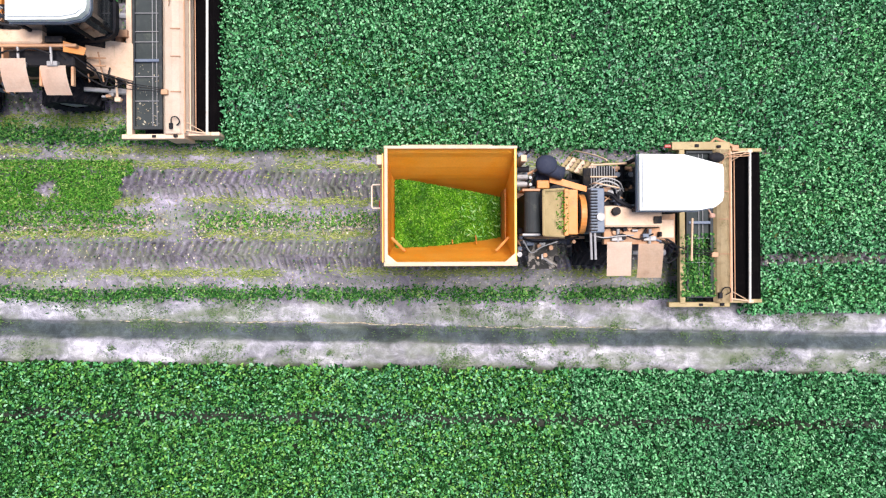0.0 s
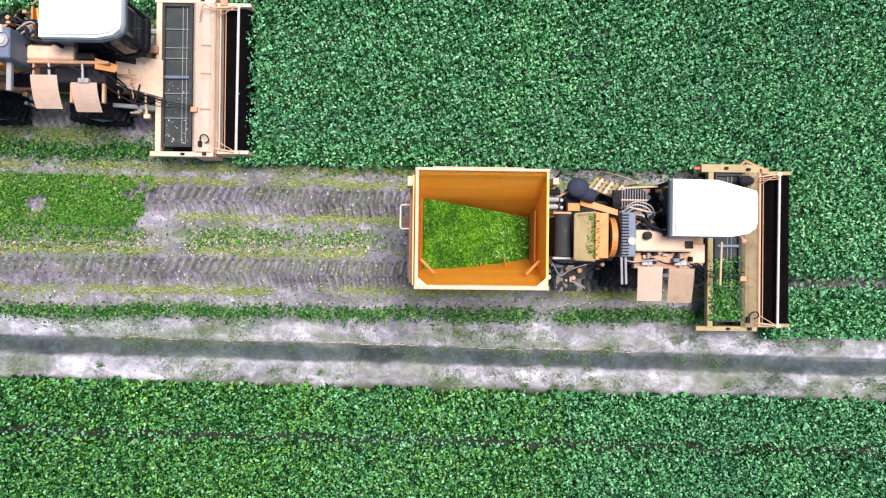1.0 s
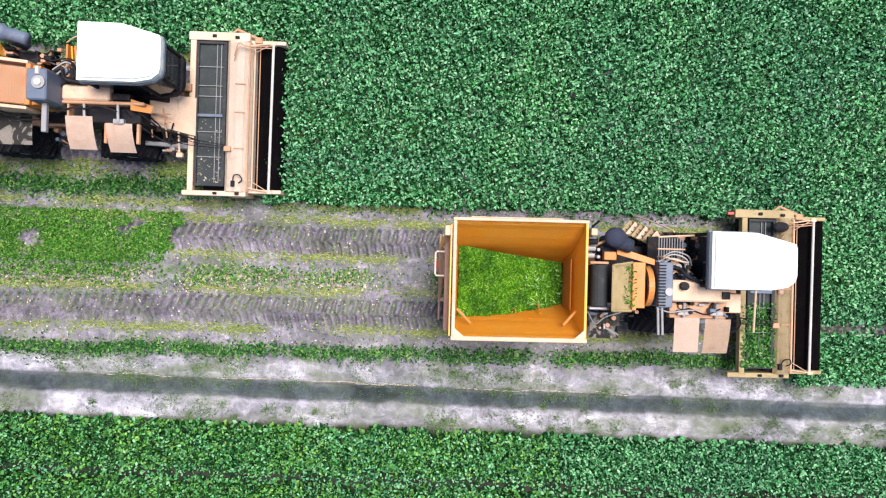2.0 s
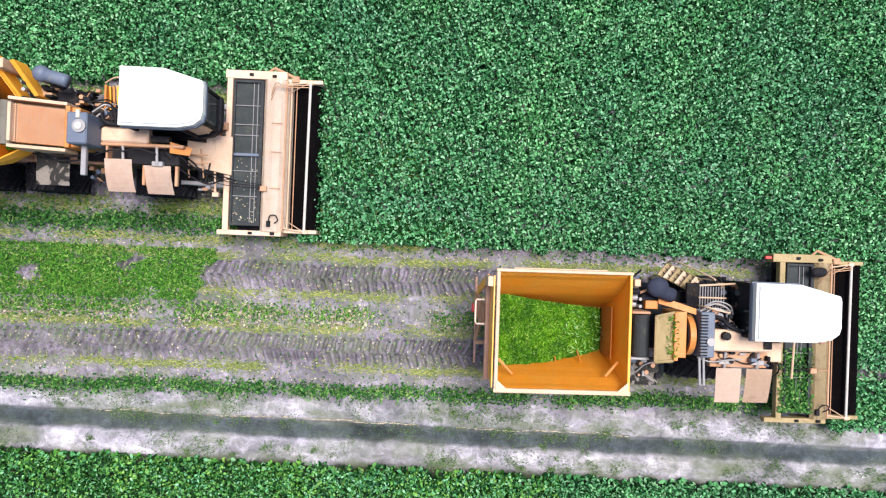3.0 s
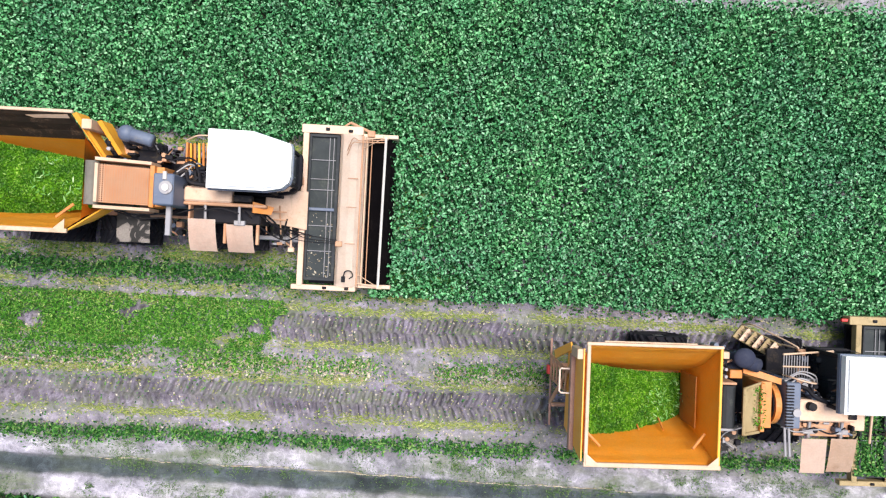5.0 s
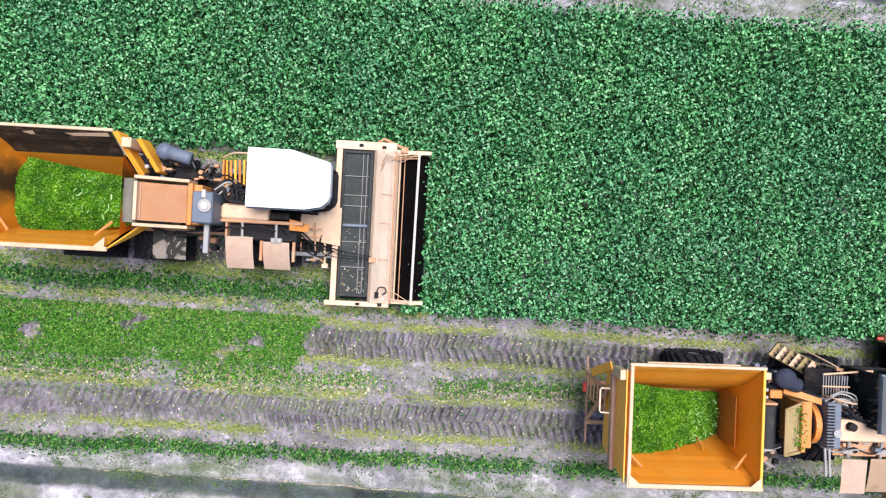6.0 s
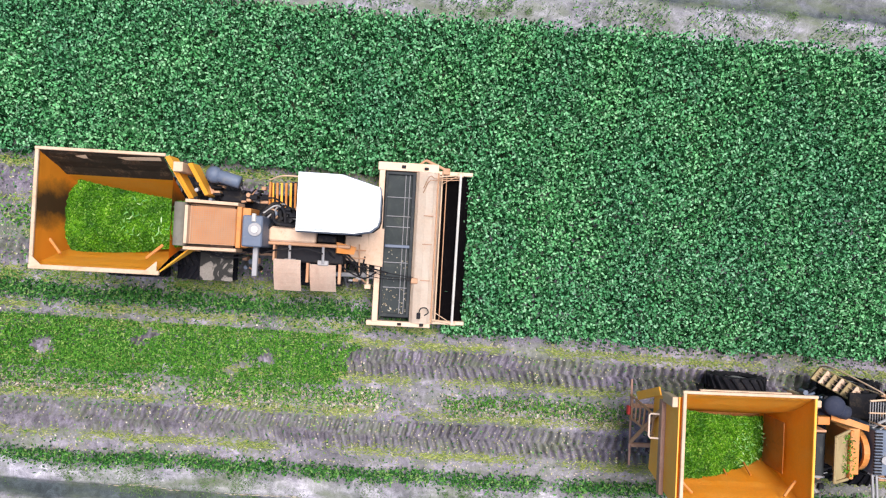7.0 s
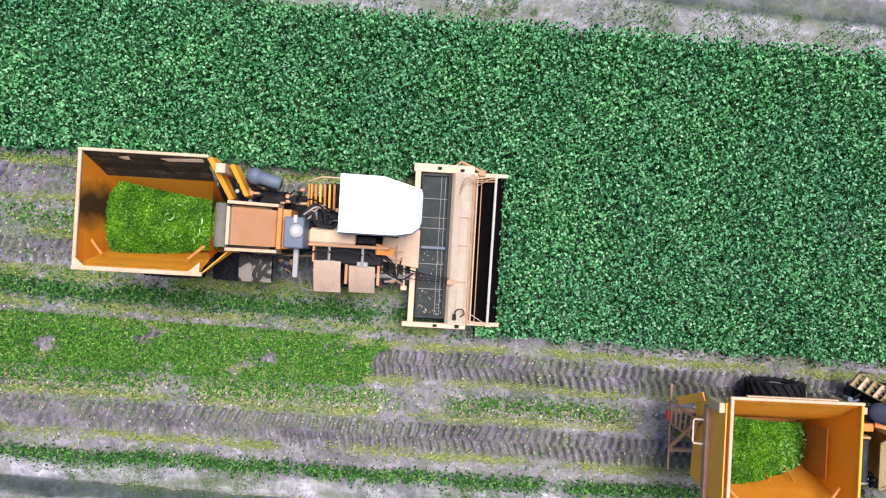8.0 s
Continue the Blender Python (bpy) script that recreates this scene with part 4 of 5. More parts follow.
    for i in range(n - 1):
        for j in range(n - 1):
            bm.faces.new((grid[i][j], grid[i + 1][j], grid[i + 1][j + 1], grid[i][j + 1]))
    load = part("load", bm, "harvest", tank, "heap of bright green picked beans and leaves", smooth=True)
    cnt = 15000
    u, v = rng.random(cnt), rng.random(cnt)
    p = np.stack(mound_point(mound, u, v), -1)
    p[:, 2] += rng.uniform(0.0, 0.045, cnt)
    lv = leaves("leaf_layer", p, rng.uniform(0.035, 0.09, cnt), 48, "harvest", rng, 0.4, parent=load)
    tagged(lv, "loose green leaves and pods on the heap", kind="stuff")
    cnt = 60 if soiled else 110
    p = np.stack(mound_point(mound, rng.uniform(0.55, 0.98, cnt), rng.uniform(0.08, 0.92, cnt)), -1)
    p[:, 2] += rng.uniform(0.04, 0.3, cnt)
    lv = leaves("thrown_leaves", p, rng.uniform(0.07, 0.18, cnt), 55, "pale_leaf", rng, 0.22, parent=load)
    tagged(lv, "pale stems and leaves falling on the heap", kind="stuff")
    return tank


def _floor(x0, x1, y0, y1, z):
    bm = bmesh.new()
    box(bm, x0, x1, y0, y1, z - 0.06, z)
    return bm


def mound_point(mound, u, v):
    """A point of the load's surface; u from west to east, v from south to north."""
    x = mound["x0"] + (mound["x1"] - mound["x0"]) * u + mound["bulge"] * (1 - u) * np.abs(2 * v - 1) ** 2.5
    south = mound["west"][0] + (mound["east"][0] - mound["west"][0]) * u ** 1.4
    north = mound["west"][1] + (mound["east"][1] - mound["west"][1]) * u ** 0.8
    y = south + (north - south) * v
    edge = np.minimum(np.minimum(v, 1 - v) * 3.5, 1.0)
    z = mound["high"] + (mound["low"] - mound["high"]) * u ** 2.0
    z = z + mound["dome"] * (edge * np.minimum(u * 5 + 0.25, 1.0) - 0.5) + 0.05 * swell(3 * x, 3 * y, 1.5) + 0.025 * swell(9 * x, 8 * y, 2.5)
    return x, y, z


def build_fender(h, x0, x1, y0, y1, z, droop, mat, label):
    bm = bmesh.new()
    n = 7
    prof = [(y1 + (y0 - y1) * k / n, z - droop * (k / n) ** 2.2) for k in range(n + 1)]
    rows = [[bm.verts.new((xx, yy, zz + 0.02 * math.sin(5 * yy + xx))) for yy, zz in prof] for xx in (x0, (x0 + x1) / 2, x1)]
    for a, b in zip(rows, rows[1:]):
        for j in range(n):
            bm.faces.new((a[j], b[j], b[j + 1], a[j + 1]))
    bmesh.ops.solidify(bm, geom=bm.faces[:], thickness=0.03)
    return part("fender", bm, mat, h, label)


def build_cab(h, x0, y_mid, longer=0.0):
    """The cab: dark glass box, pillars, and a white roof with a tapered nose."""
    a, b = y_mid - 0.66, y_mid + 0.66
    outline = [(x0, a), (x0 + 1.3, a), (x0 + 1.66, a + 0.07), (x0 + 1.82, a + 0.2), (x0 + 1.86, a + 0.34), (x0 + 1.86, b - 0.36), (x0 + 1.83, b - 0.25), (x0 + 0.98, b - 0.01), (x0, b)]
    outline = [(x0 + (x - x0) * (1 + longer / 1.88), y) for x, y in outline]
    inner = [(x0 + 0.06 + (x - x0) * 0.9, y_mid + (y - y_mid) * 0.93) for x, y in outline]
    bm = bmesh.new()
    prism(bm, inner, 2.15, 3.6)
    cab = part("cab", bm, "glass", h, "dark tinted cab glass")
    bm = bmesh.new()
    prism(bm, outline, 3.62, 3.86, 0.06)
    part("roof", bm, "white", cab, "clean white cab roof with a tapered front")
    bm = bmesh.new()
    prism(bm, [(x0 - 0.02 + (x - x0) * 1.02, y_mid + (y - y_mid) * 1.045) for x, y in outline], 3.5, 3.6)
    part("roof_trim", bm, "blue", cab, "grey-blue trim under the roof")
    for x, y in (inner[0], inner[1], inner[3], inner[6], inner[8]):
        bm = bmesh.new()
        box(bm, x - 0.04, x + 0.04, y - 0.04, y + 0.04, 2.1, 3.55)
        part("pillar", bm, "dark", cab)
    bm = bmesh.new()
    prism(bm, [(x0 + (x - x0) * 0.97, y_mid + (y - y_mid) * 0.98) for x, y in outline], 1.95, 2.15)
    part("cab_base", bm, "dark", cab)
    return cab


def build_common(h, v):
    """Chassis, wheels, deck and the parts both machines share."""
    mid = 0.3
    bm = bmesh.new()
    box(bm, -9.2, -2.2, mid - 0.62, mid - 0.42, 0.9, 1.25)
    chassis = part("chassis", bm, "tan", h, "dusty tan steel chassis beams")
    bm = bmesh.new()
    box(bm, -9.2, -2.2, mid + 0.42, mid + 0.62, 0.9, 1.25)
    part("beam", bm, "tan", chassis)
    for x in (-9.1, -7.6, -6.3, -5.0, -3.9, -2.5):
        bm = bmesh.new()
        box(bm, x - 0.09, x + 0.09, mid - 0.6, mid + 0.6, 0.92, 1.2)
        part("cross_beam", bm, "tan", chassis)
    for x in (v["rear_axle"], v["front_axle"]):
        bm = bmesh.new()
        rod(bm, (x, mid - 0.95, 0.68), (x, mid + 0.95, 0.68), 0.13, 10)
        part("axle", bm, "dark", chassis)
    wheels = []
    for x in (v["rear_axle"], v["front_axle"]):
        for y in (mid - 0.99, mid + 0.99):
            wheels.append((build_wheel(h, x, y, WHEEL, 0.72), WHEEL))
    # engine deck, belly pan
    bm = bmesh.new()
    box(bm, -5.9, -2.5, -0.25, 1.25, 1.25, 1.5)
    box(bm, -4.2, -2.6, 0.3, 1.3, 1.4, 1.95)
    part("machine_body", bm, "dark", h, "dark oily machinery under the deck")
    bm = bmesh.new()
    box(bm, -4.62, -2.95, -0.42, 0.05, 1.5, 2.55, 0.03)
    box(bm, -4.6, -3.92, 0.1, 0.84, 1.5, 2.78, 0.03)
    part("engine_block", bm, "dark", h, "dark oily engine block")
    # feeder from the header to the body
    bm = bmesh.new()
    plate(bm, [(-3.0, -0.3, 1.9), (-2.1, -0.45, 1.15), (-2.1, 0.55, 1.15), (-3.0, 0.5, 1.9)], 0.05)
    plate(bm, [(-3.0, -0.3, 1.85), (-2.1, -0.45, 1.1), (-2.1, -0.45, 0.6), (-3.0, -0.3, 1.0)], 0.04)
    part("feeder", bm, v["feeder"], h, "sloped feeder housing behind the header")
    # lift arms
    for y in (-0.7, 1.35):
        bm = bmesh.new()
        rod(bm, (-2.35, y, 1.0), (-3.3, y, 1.35), 0.06, 8)
        rod(bm, (-2.6, y, 1.08), (-2.3, y, 1.0), 0.09, 8)
        part("lift_arm", bm, "steel", h)
    return wheels


def label_of(h, text):
    tagged(h, text, "harvester", "two bean harvesters at work")


def hoses(parent, paths, r=0.022, mat="dark"):
    for p in paths:
        bm = bmesh.new()
        tube(bm, smooth_path(p), r, 6)
        part("hose", bm, mat, parent)


def engine_clutter(parent, x0, x1, y0, y1, z, count, seed):
    """Small valves, pipes and boxes packed round the engine."""
    r = random.Random(seed)
    for k in range(count):
        x, y = r.uniform(x0, x1), r.uniform(y0, y1)
        bm = bmesh.new()
        kind = r.random()
        if kind < 0.4:
            box(bm, x, x + r.uniform(0.06, 0.2), y, y + r.uniform(0.05, 0.16), z - 0.1, z + r.uniform(0.02, 0.2))
            nm = "valve_block"
        elif kind < 0.7:
            rod(bm, (x, y, z), (x + r.uniform(-0.3, 0.3), y + r.uniform(-0.25, 0.25), z + r.uniform(0, 0.15)), r.uniform(0.012, 0.03), 8)
            nm = "pipe"
        else:
            rod(bm, (x, y, z - 0.1), (x, y, z + r.uniform(0.05, 0.22)), r.uniform(0.03, 0.08), 12)
            nm = "canister"
        part(nm, bm, r.choice(["dark", "dark", "steel", "tan", "blue", "tan", "dark"]), parent)


def southern_harvester():
    """The machine that leads, with a radiator fan behind the cab and a rear platform."""
    h = empty("harvester")
    label_of(h, "orange bean harvester with white cab roof leading along the lane")
    v = dict(rear_axle=-7.1, front_axle=-4.0, feeder="tan")
    wheels = build_common(h, v)
    build_header(h, SOUTH_FRONT - 0.2, "beige_dusty", 1, 0.2)
    build_tank(h, -9.755, -6.77, -0.96, 1.73, 4.0, dict(x0=-9.6, x1=-6.7, west=(-0.66, 1.17), east=(-0.33, 0.74), high=2.9, low=1.62, dome=0.12, bulge=0.0), False)
    build_cab(h, -3.82, 0.94, 0.13)
    # tank supports
    for x in (-9.2, -7.2):
        for y in (-0.3, 0.9):
            bm = bmesh.new()
            box(bm, x - 0.07, x + 0.07, y - 0.07, y + 0.07, 1.2, 1.47)
            part("tank_support", bm, "tan", h)
    # folded strip along the north wall, outside
    bm = bmesh.new()
    box(bm, -9.4, -7.3, 1.767, 1.795, 3.86, 3.96)
    part("side_rail", bm, "rim", h)
    # elevator outlet: rubber belt over a roller, tray, yellow edge
    bm = bmesh.new()
    rod(bm, (-6.26, -0.22, 3.15), (-6.26, 0.76, 3.15), 0.2, 18)
    box(bm, -6.42, -6.1, -0.2, 0.74, 1.4, 3.1)
    elev = part("elevator", bm, "mesh", h, "dark rubber elevator belt over its top roller")
    for y in (-0.3, 0.78):
        bm = bmesh.new()
        box(bm, -6.52, -6.08, y, y + 0.06, 2.6, 3.3)
        part("cheek", bm, "steel" if y < 0 else "tan", elev)
    bm = bmesh.new()
    plate(bm, [(-6.04, -0.26, 3.56), (-5.52, -0.28, 3.16), (-5.52, 0.8, 3.16), (-6.04, 0.74, 3.56)], 0.04)
    tray = part("chute", bm, "beige_dusty", h, "worn orange chute with bean scraps")
    for pts in ([(-6.06, -0.29, 3.64), (-5.5, -0.31, 3.24)], [(-6.06, 0.76, 3.64), (-5.5, 0.83, 3.24)], [(-6.06, -0.29, 3.64), (-6.06, 0.76, 3.64)]):
        bm = bmesh.new()
        rod(bm, pts[0], pts[1], 0.035, 6)
        part("chute_edge", bm, "beige_dusty", tray)
    bm = bmesh.new()
    box(bm, -5.5, -5.4, -0.3, 0.84, 2.6, 3.3)
    part("edge_plate", bm, "orange_worn", tray, "worn orange edge plate")
    bm = bmesh.new()
    box(bm, -5.4, -5.12, -0.26, 0.84, 2.1, 3.05)
    part("back_box", bm, "orange_worn", tray)
    k = 90
    lv = leaves("bean_scraps", np.stack([rng.uniform(-5.75, -5.42, k), rng.uniform(-0.2, 0.75, k), rng.uniform(3.32, 3.42, k)], -1), rng.uniform(0.04, 0.1, k), 40, "harvest", rng, 0.4, parent=tray)
    tagged(lv, "few green bean scraps", kind="stuff")
    # fan housing and radiator
    bm = bmesh.new()
    rod(bm, (-5.04, 0.26, 2.62), (-4.9, 0.26, 2.62), 0.5, 28)
    fan = part("fan_housing", bm, "orange_worn", h, "round orange fan housing")
    bm = bmesh.new()
    rod(bm, (-5.07, 0.26, 2.62), (-5.04, 0.26, 2.62), 0.42, 28)
    part("fan_screen", bm, "dark", fan)
    bm = bmesh.new()
    rod(bm, (-5.4, 0.32, 2.7), (-5.0, 0.3, 2.7), 0.03, 8)
    part("fan_shaft", bm, "steel", fan)
    bm = bmesh.new()
    box(bm, -4.84, -4.5, -0.22, 0.86, 1.9, 3.2, 0.02)
    rad = part("radiator", bm, "blue", h, "grey-blue radiator with cooling ribs")
    for k in range(14):
        y = -0.18 + k * 0.073
        bm = bmesh.new()
        box(bm, -4.86, -4.68, y, y + 0.03, 3.18, 3.24, 0)
        part("rib", bm, "dark", rad)
    bm = bmesh.new()
    rod(bm, (-4.6, 0.16, 3.15), (-4.6, 0.16, 3.25), 0.1, 20)
    part("cap", bm, "steel", rad, "pale round cap")
    for x in (-4.82, -4.72):
        bm = bmesh.new()
        rod(bm, (x, -0.2, 3.1), (x, -0.88, 3.18), 0.032, 8)
        part("strut", bm, "steel", rad)
    # air intake and silencer
    bm = bmesh.new()
    bmesh.ops.create_uvsphere(bm, u_segments=20, v_segments=10, radius=0.28, matrix=Matrix.Translation((-5.93, 1.42, 3.3)) @ Matrix.Diagonal((0.95, 0.85, 0.5, 1)))
    rod(bm, (-5.95, 1.36, 2.3), (-5.95, 1.36, 3.2), 0.13, 14)
    rod(bm, (-5.95, 1.36, 3.16), (-5.5, 1.22, 3.08), 0.17, 16)
    box(bm, -6.1, -5.62, 1.0, 1.3, 2.2, 2.75)
    part("air_intake", bm, "navy", h, "dark navy air intake with a domed cover", smooth=True)
    # post and pulleys at the front of the tank
    bm = bmesh.new()
    box(bm, -6.6, -6.46, 1.44, 1.6, 2.4, 3.7)
    post = part("tank_post", bm, "rim", h)
    for y, z in ((1.3, 3.3), (1.15, 3.1), (0.98, 3.0)):
        bm = bmesh.new()
        rod(bm, (-6.62, y, z), (-6.36, y, z), 0.07, 12)
        part("pulley", bm, "dark" if y > 1.2 else "steel", post)
    for y in (0.95, 1.12):
        bm = bmesh.new()
        rod(bm, (-6.4, y, 2.2), (-6.3, y, 3.2), 0.04, 8)
        part("ram", bm, "steel", post)
    # swung-out steps: a sloped frame with four treads
    u, w = Vector((-5.0, 1.78, 0.8)), Vector((-4.5, 1.4, 1.95))
    side = Vector((0.2, 0.26, 0))
    bm = bmesh.new()
    rod(bm, u - side * 0.5, w - side * 0.5, 0.025, 8)
    rod(bm, u + side * 0.7, w + side * 0.7, 0.025, 8)
    rod(bm, u - side * 0.5, u + side * 0.7, 0.025, 8)
    steps = part("steps", bm, "beige_dusty", h, "beige boarding steps swung out sideways")
    for f in (-0.1, 0.3):
        bm = bmesh.new()
        rod(bm, u + side * f + Vector((0, 0, 0.04)), w + side * f + Vector((0, 0, 0.04)), 0.014, 6)
        part("stay", bm, "rim", steps)
    for k in range(6):
        c = u.lerp(w, (k + 0.5) / 6)
        bm = bmesh.new()
        plate(bm, [c - side * 0.5 - Vector((0.08, -0.04, 0)), c + side * 0.7 - Vector((0.08, -0.04, 0)), c + side * 0.7 + Vector((0.06, -0.03, 0)), c - side * 0.5 + Vector((0.06, -0.03, 0))], 0.03)
        part("tread", bm, "beige" if k % 2 else "beige_dusty", steps)
    bm = bmesh.new()
    tube(bm, smooth_path([u + side * 0.8, u + side * 0.9 + Vector((0, 0, 0.7)), w + side * 0.9 + Vector((0, 0, 0.7)), w + side * 0.8]), 0.02, 6)
    part("handrail", bm, "rim", steps)
    # walkway grate
    bm = bmesh.new()
    box(bm, -4.8, -3.9, 0.86, 0.9, 2.72, 2.8)
    walkway = part("walkway", bm, "steel", h, "grey bar-grating walkway behind the cab")
    for k in range(10):
        bm = bmesh.new()
        x = -4.72 + 0.065 * k
        rod(bm, (x, 0.9, 2.78), (x, 1.45, 2.78), 0.013, 6)
        part("bar", bm, "steel", walkway)
    bm = bmesh.new()
    rod(bm, (-4.75, 1.47, 2.8), (-3.4, 1.56, 2.6), 0.025, 8)
    rod(bm, (-4.75, 1.18, 2.79), (-4.08, 1.18, 2.79), 0.02, 8)
    part("edge_rail", bm, "rim", walkway)
    bm = bmesh.new()
    tube(bm, smooth_path([(-4.75, 0.98, 2.8), (-4.72, 0.98, 3.2), (-4.4, 0.9, 3.3), (-4.15, 0.86, 3.2), (-4.12, 0.86, 2.8)]), 0.02, 6)
    part("handrail", bm, "rim", walkway)
    bm = bmesh.new()
    box(bm, -4.75, -3.75, 0.86, 1.5, 1.9, 2.0)
    part("floor_pan", bm, "dark", walkway)
    # deck and engine
    bm = bmesh.new()
    box(bm, -4.48, -3.04, -0.08, 0.44, 2.7, 3.05, 0.04)
    deck = part("deck", bm, "deck", h, "faded beige service deck")
    bm = bmesh.new()
    box(bm, -3.0, -2.62, -0.35, 0.12, 2.2, 2.7, 0.02)
    part("tool_box", bm, "deck", deck)
    bm = bmesh.new()
    box(bm, -3.26, -3.06, 0.0, 0.18, 3.05, 3.09)
    part("hatch", bm, "dark", deck)
    bm = bmesh.new()
    rod(bm, (-4.2, 0.3, 3.05), (-4.2, 0.3, 3.2), 0.1, 14)
    part("filter", bm, "dark", deck)
    engine_clutter(deck, -4.5, -3.9, 0.46, 0.8, 2.86, 16, 3)
    engine_clutter(deck, -4.05, -3.85, 0.85, 1.45, 2.1, 9, 5)
    hoses(deck, [[(-4.62, 0.75, 3.0), (-4.3, 0.72, 3.0), (-4.15, 0.55, 3.15), (-3.8, 0.4, 3.1)], [(-4.7, 0.8, 2.95), (-4.35, 0.9, 2.85), (-4.15, 0.75, 3.0), (-4.1, 0.5, 2.9)]], 0.05, "dark")
    hoses(deck, [[(-4.75, 0.8, 3.1), (-4.5, 0.95, 3.1), (-4.2, 0.85, 3.1), (-4.15, 0.6, 2.9)], [(-4.8, 0.86, 3.0), (-4.45, 1.05, 3.0), (-4.1, 0.92, 3.0), (-4.05, 0.6, 2.9)],
                 [(-3.95, 0.46, 3.1), (-3.85, 0.44, 3.12), (-3.7, 0.45, 3.1)]], 0.022, "steel")
    engine_clutter(deck, -6.5, -5.5, 0.9, 1.6, 2.15, 16, 41)
    engine_clutter(deck, -5.3, -4.9, -0.6, 0.0, 2.0, 10, 43)
    engine_clutter(deck, -6.75, -6.45, -0.8, -0.2, 2.6, 10, 47)
    hoses(deck, [[(-6.5, -0.3, 2.7), (-6.1, -0.42, 2.4), (-5.4, -0.38, 2.2), (-4.9, -0.3, 2.1)], [(-6.6, -0.5, 2.3), (-6.0, -0.55, 2.0), (-5.2, -0.5, 1.9)], [(-6.5, 1.0, 2.6), (-6.0, 1.0, 2.4), (-5.4, 1.05, 2.4), (-4.8, 0.95, 2.5)]], 0.025, "dark")
    engine_clutter(deck, -6.62, -6.4, 0.9, 1.7, 3.0, 9, 51)
    engine_clutter(deck, -4.4, -3.0, -0.4, -0.05, 2.74, 18, 53)
    engine_clutter(deck, -6.0, -5.45, -0.95, -0.5, 2.1, 8, 55)
    hoses(deck, [[(-4.8, -0.25, 2.9), (-4.5, -0.34, 3.0), (-4.1, -0.3, 2.95), (-3.7, -0.28, 2.9)], [(-4.7, 1.0, 3.05), (-4.45, 1.12, 3.1), (-4.1, 1.02, 3.05), (-3.95, 0.8, 2.9)],
                 [(-6.45, -0.4, 2.9), (-6.2, -0.7, 2.6), (-5.9, -0.55, 2.4), (-5.5, -0.42, 2.4)]], 0.018, "steel")
    # orange arm beside the fan
    bm = bmesh.new()
    plate(bm, [(-5.8, 1.02, 2.95), (-4.9, 0.78, 3.0), (-4.9, 0.92, 3.0), (-5.8, 1.2, 2.95)], 0.05)
    box(bm, -6.1, -5.8, 0.88, 1.08, 2.75, 2.95)
    part("arm", bm, "orange_worn", h)
    # fenders
    build_fender(h, -4.44, -3.84, -1.28, -0.45, 3.2, 0.1, "peach", "dusty pale fender plate")
    build_fender(h, -3.6, -2.98, -1.34, -0.49, 2.95, 0.2, "beige", "dusty tan fender plate")
    build_fender(h, -6.2, -5.45, -1.12, -0.4, 2.1, 0.12, "mud_steel", "grey fender plate with mud spots")
    bm = bmesh.new()
    box(bm, -4.4, -3.0, -0.5, -0.1, 2.5, 2.72)
    brack = part("fender_bracket", bm, "tan", h, "rusty bracket with cylinders")
    for x in (-4.08, -3.28):
        bm = bmesh.new()
        rod(bm, (x, -0.12, 2.85), (x, -0.52, 2.8), 0.04, 8)
        box(bm, x - 0.16, x + 0.16, -0.42, -0.3, 2.7, 2.85)
        part("ram", bm, "steel", brack)
    hoses(brack, [[(-4.8, -0.3, 2.7), (-4.4, -0.36, 2.95), (-4.0, -0.25, 2.9)], [(-4.0, -0.25, 2.9), (-3.6, -0.38, 2.95), (-3.2, -0.25, 2.85)],
                  [(-2.75, -0.3, 2.2), (-2.35, -0.5, 2.0), (-2.15, -0.8, 1.6), (-2.4, -0.98, 1.5), (-2.65, -0.8, 1.6), (-2.5, -0.5, 1.8)]], 0.02)
    engine_clutter(brack, -6.65, -6.2, -0.9, -0.35, 2.2, 16, 11)
    # bar beside the cab
    bm = bmesh.new()
    rod(bm, (-1.8, 0.2, 1.75), (-1.77, -0.93, 1.6), 0.03, 8)
    part("marker_bar", bm, "rim", h)
    # lamp and mirror
    bm = bmesh.new()
    rod(bm, (-1.85, 0.38, 2.9), (-1.75, 0.2, 2.9), 0.02, 6)
    box(bm, -1.8, -1.66, 0.14, 0.26, 2.78, 2.92, 0.03)
    part("lamp", bm, "rust", h, "reddish work lamp")
    bm = bmesh.new()
    bmesh.ops.create_uvsphere(bm, u_segments=16, v_segments=8, radius=0.22, matrix=Matrix.Translation((-1.0, 1.86, 1.4)) @ Matrix.Diagonal((1.0, 0.62, 0.4, 1)))
    part("mirror", bm, "dark", h)
    bm = bmesh.new()
    box(bm, -2.3, -2.125, 2.17, 2.25, 1.02, 1.1)
    part("reflector", bm, "red", h)
    # rear wall panel of the tank, outside
    bm = bmesh.new()
    plate(bm, [(-9.82, -0.92, 3.9), (-9.82, 1.6, 3.9), (-9.82, 1.3, 2.25), (-9.82, -0.6, 2.0)], 0.03)
    part("rear_panel", bm, "orange", h, "orange rear panel with a brown stripe")
    # rear ladder that leans on the tank, its hoop, strut and bumper pole
    bm = bmesh.new()
    rod(bm, (-10.02, 1.45, 0.9), (-10.02, -0.85, 0.93), 0.03, 8)
    plat = part("rear_platform", bm, "rust", h, "rear ladder with rails and a red lamp")
    for y in (-0.3, 0.75):
        bm = bmesh.new()
        box(bm, -10.0, -9.15, y - 0.05, y + 0.05, 0.88, 1.0)
        part("bumper_stay", bm, "tan", plat)
    lo_n, hi_n = Vector((-10.04, 1.03, 0.95)), Vector((-9.93, 0.86, 2.62))
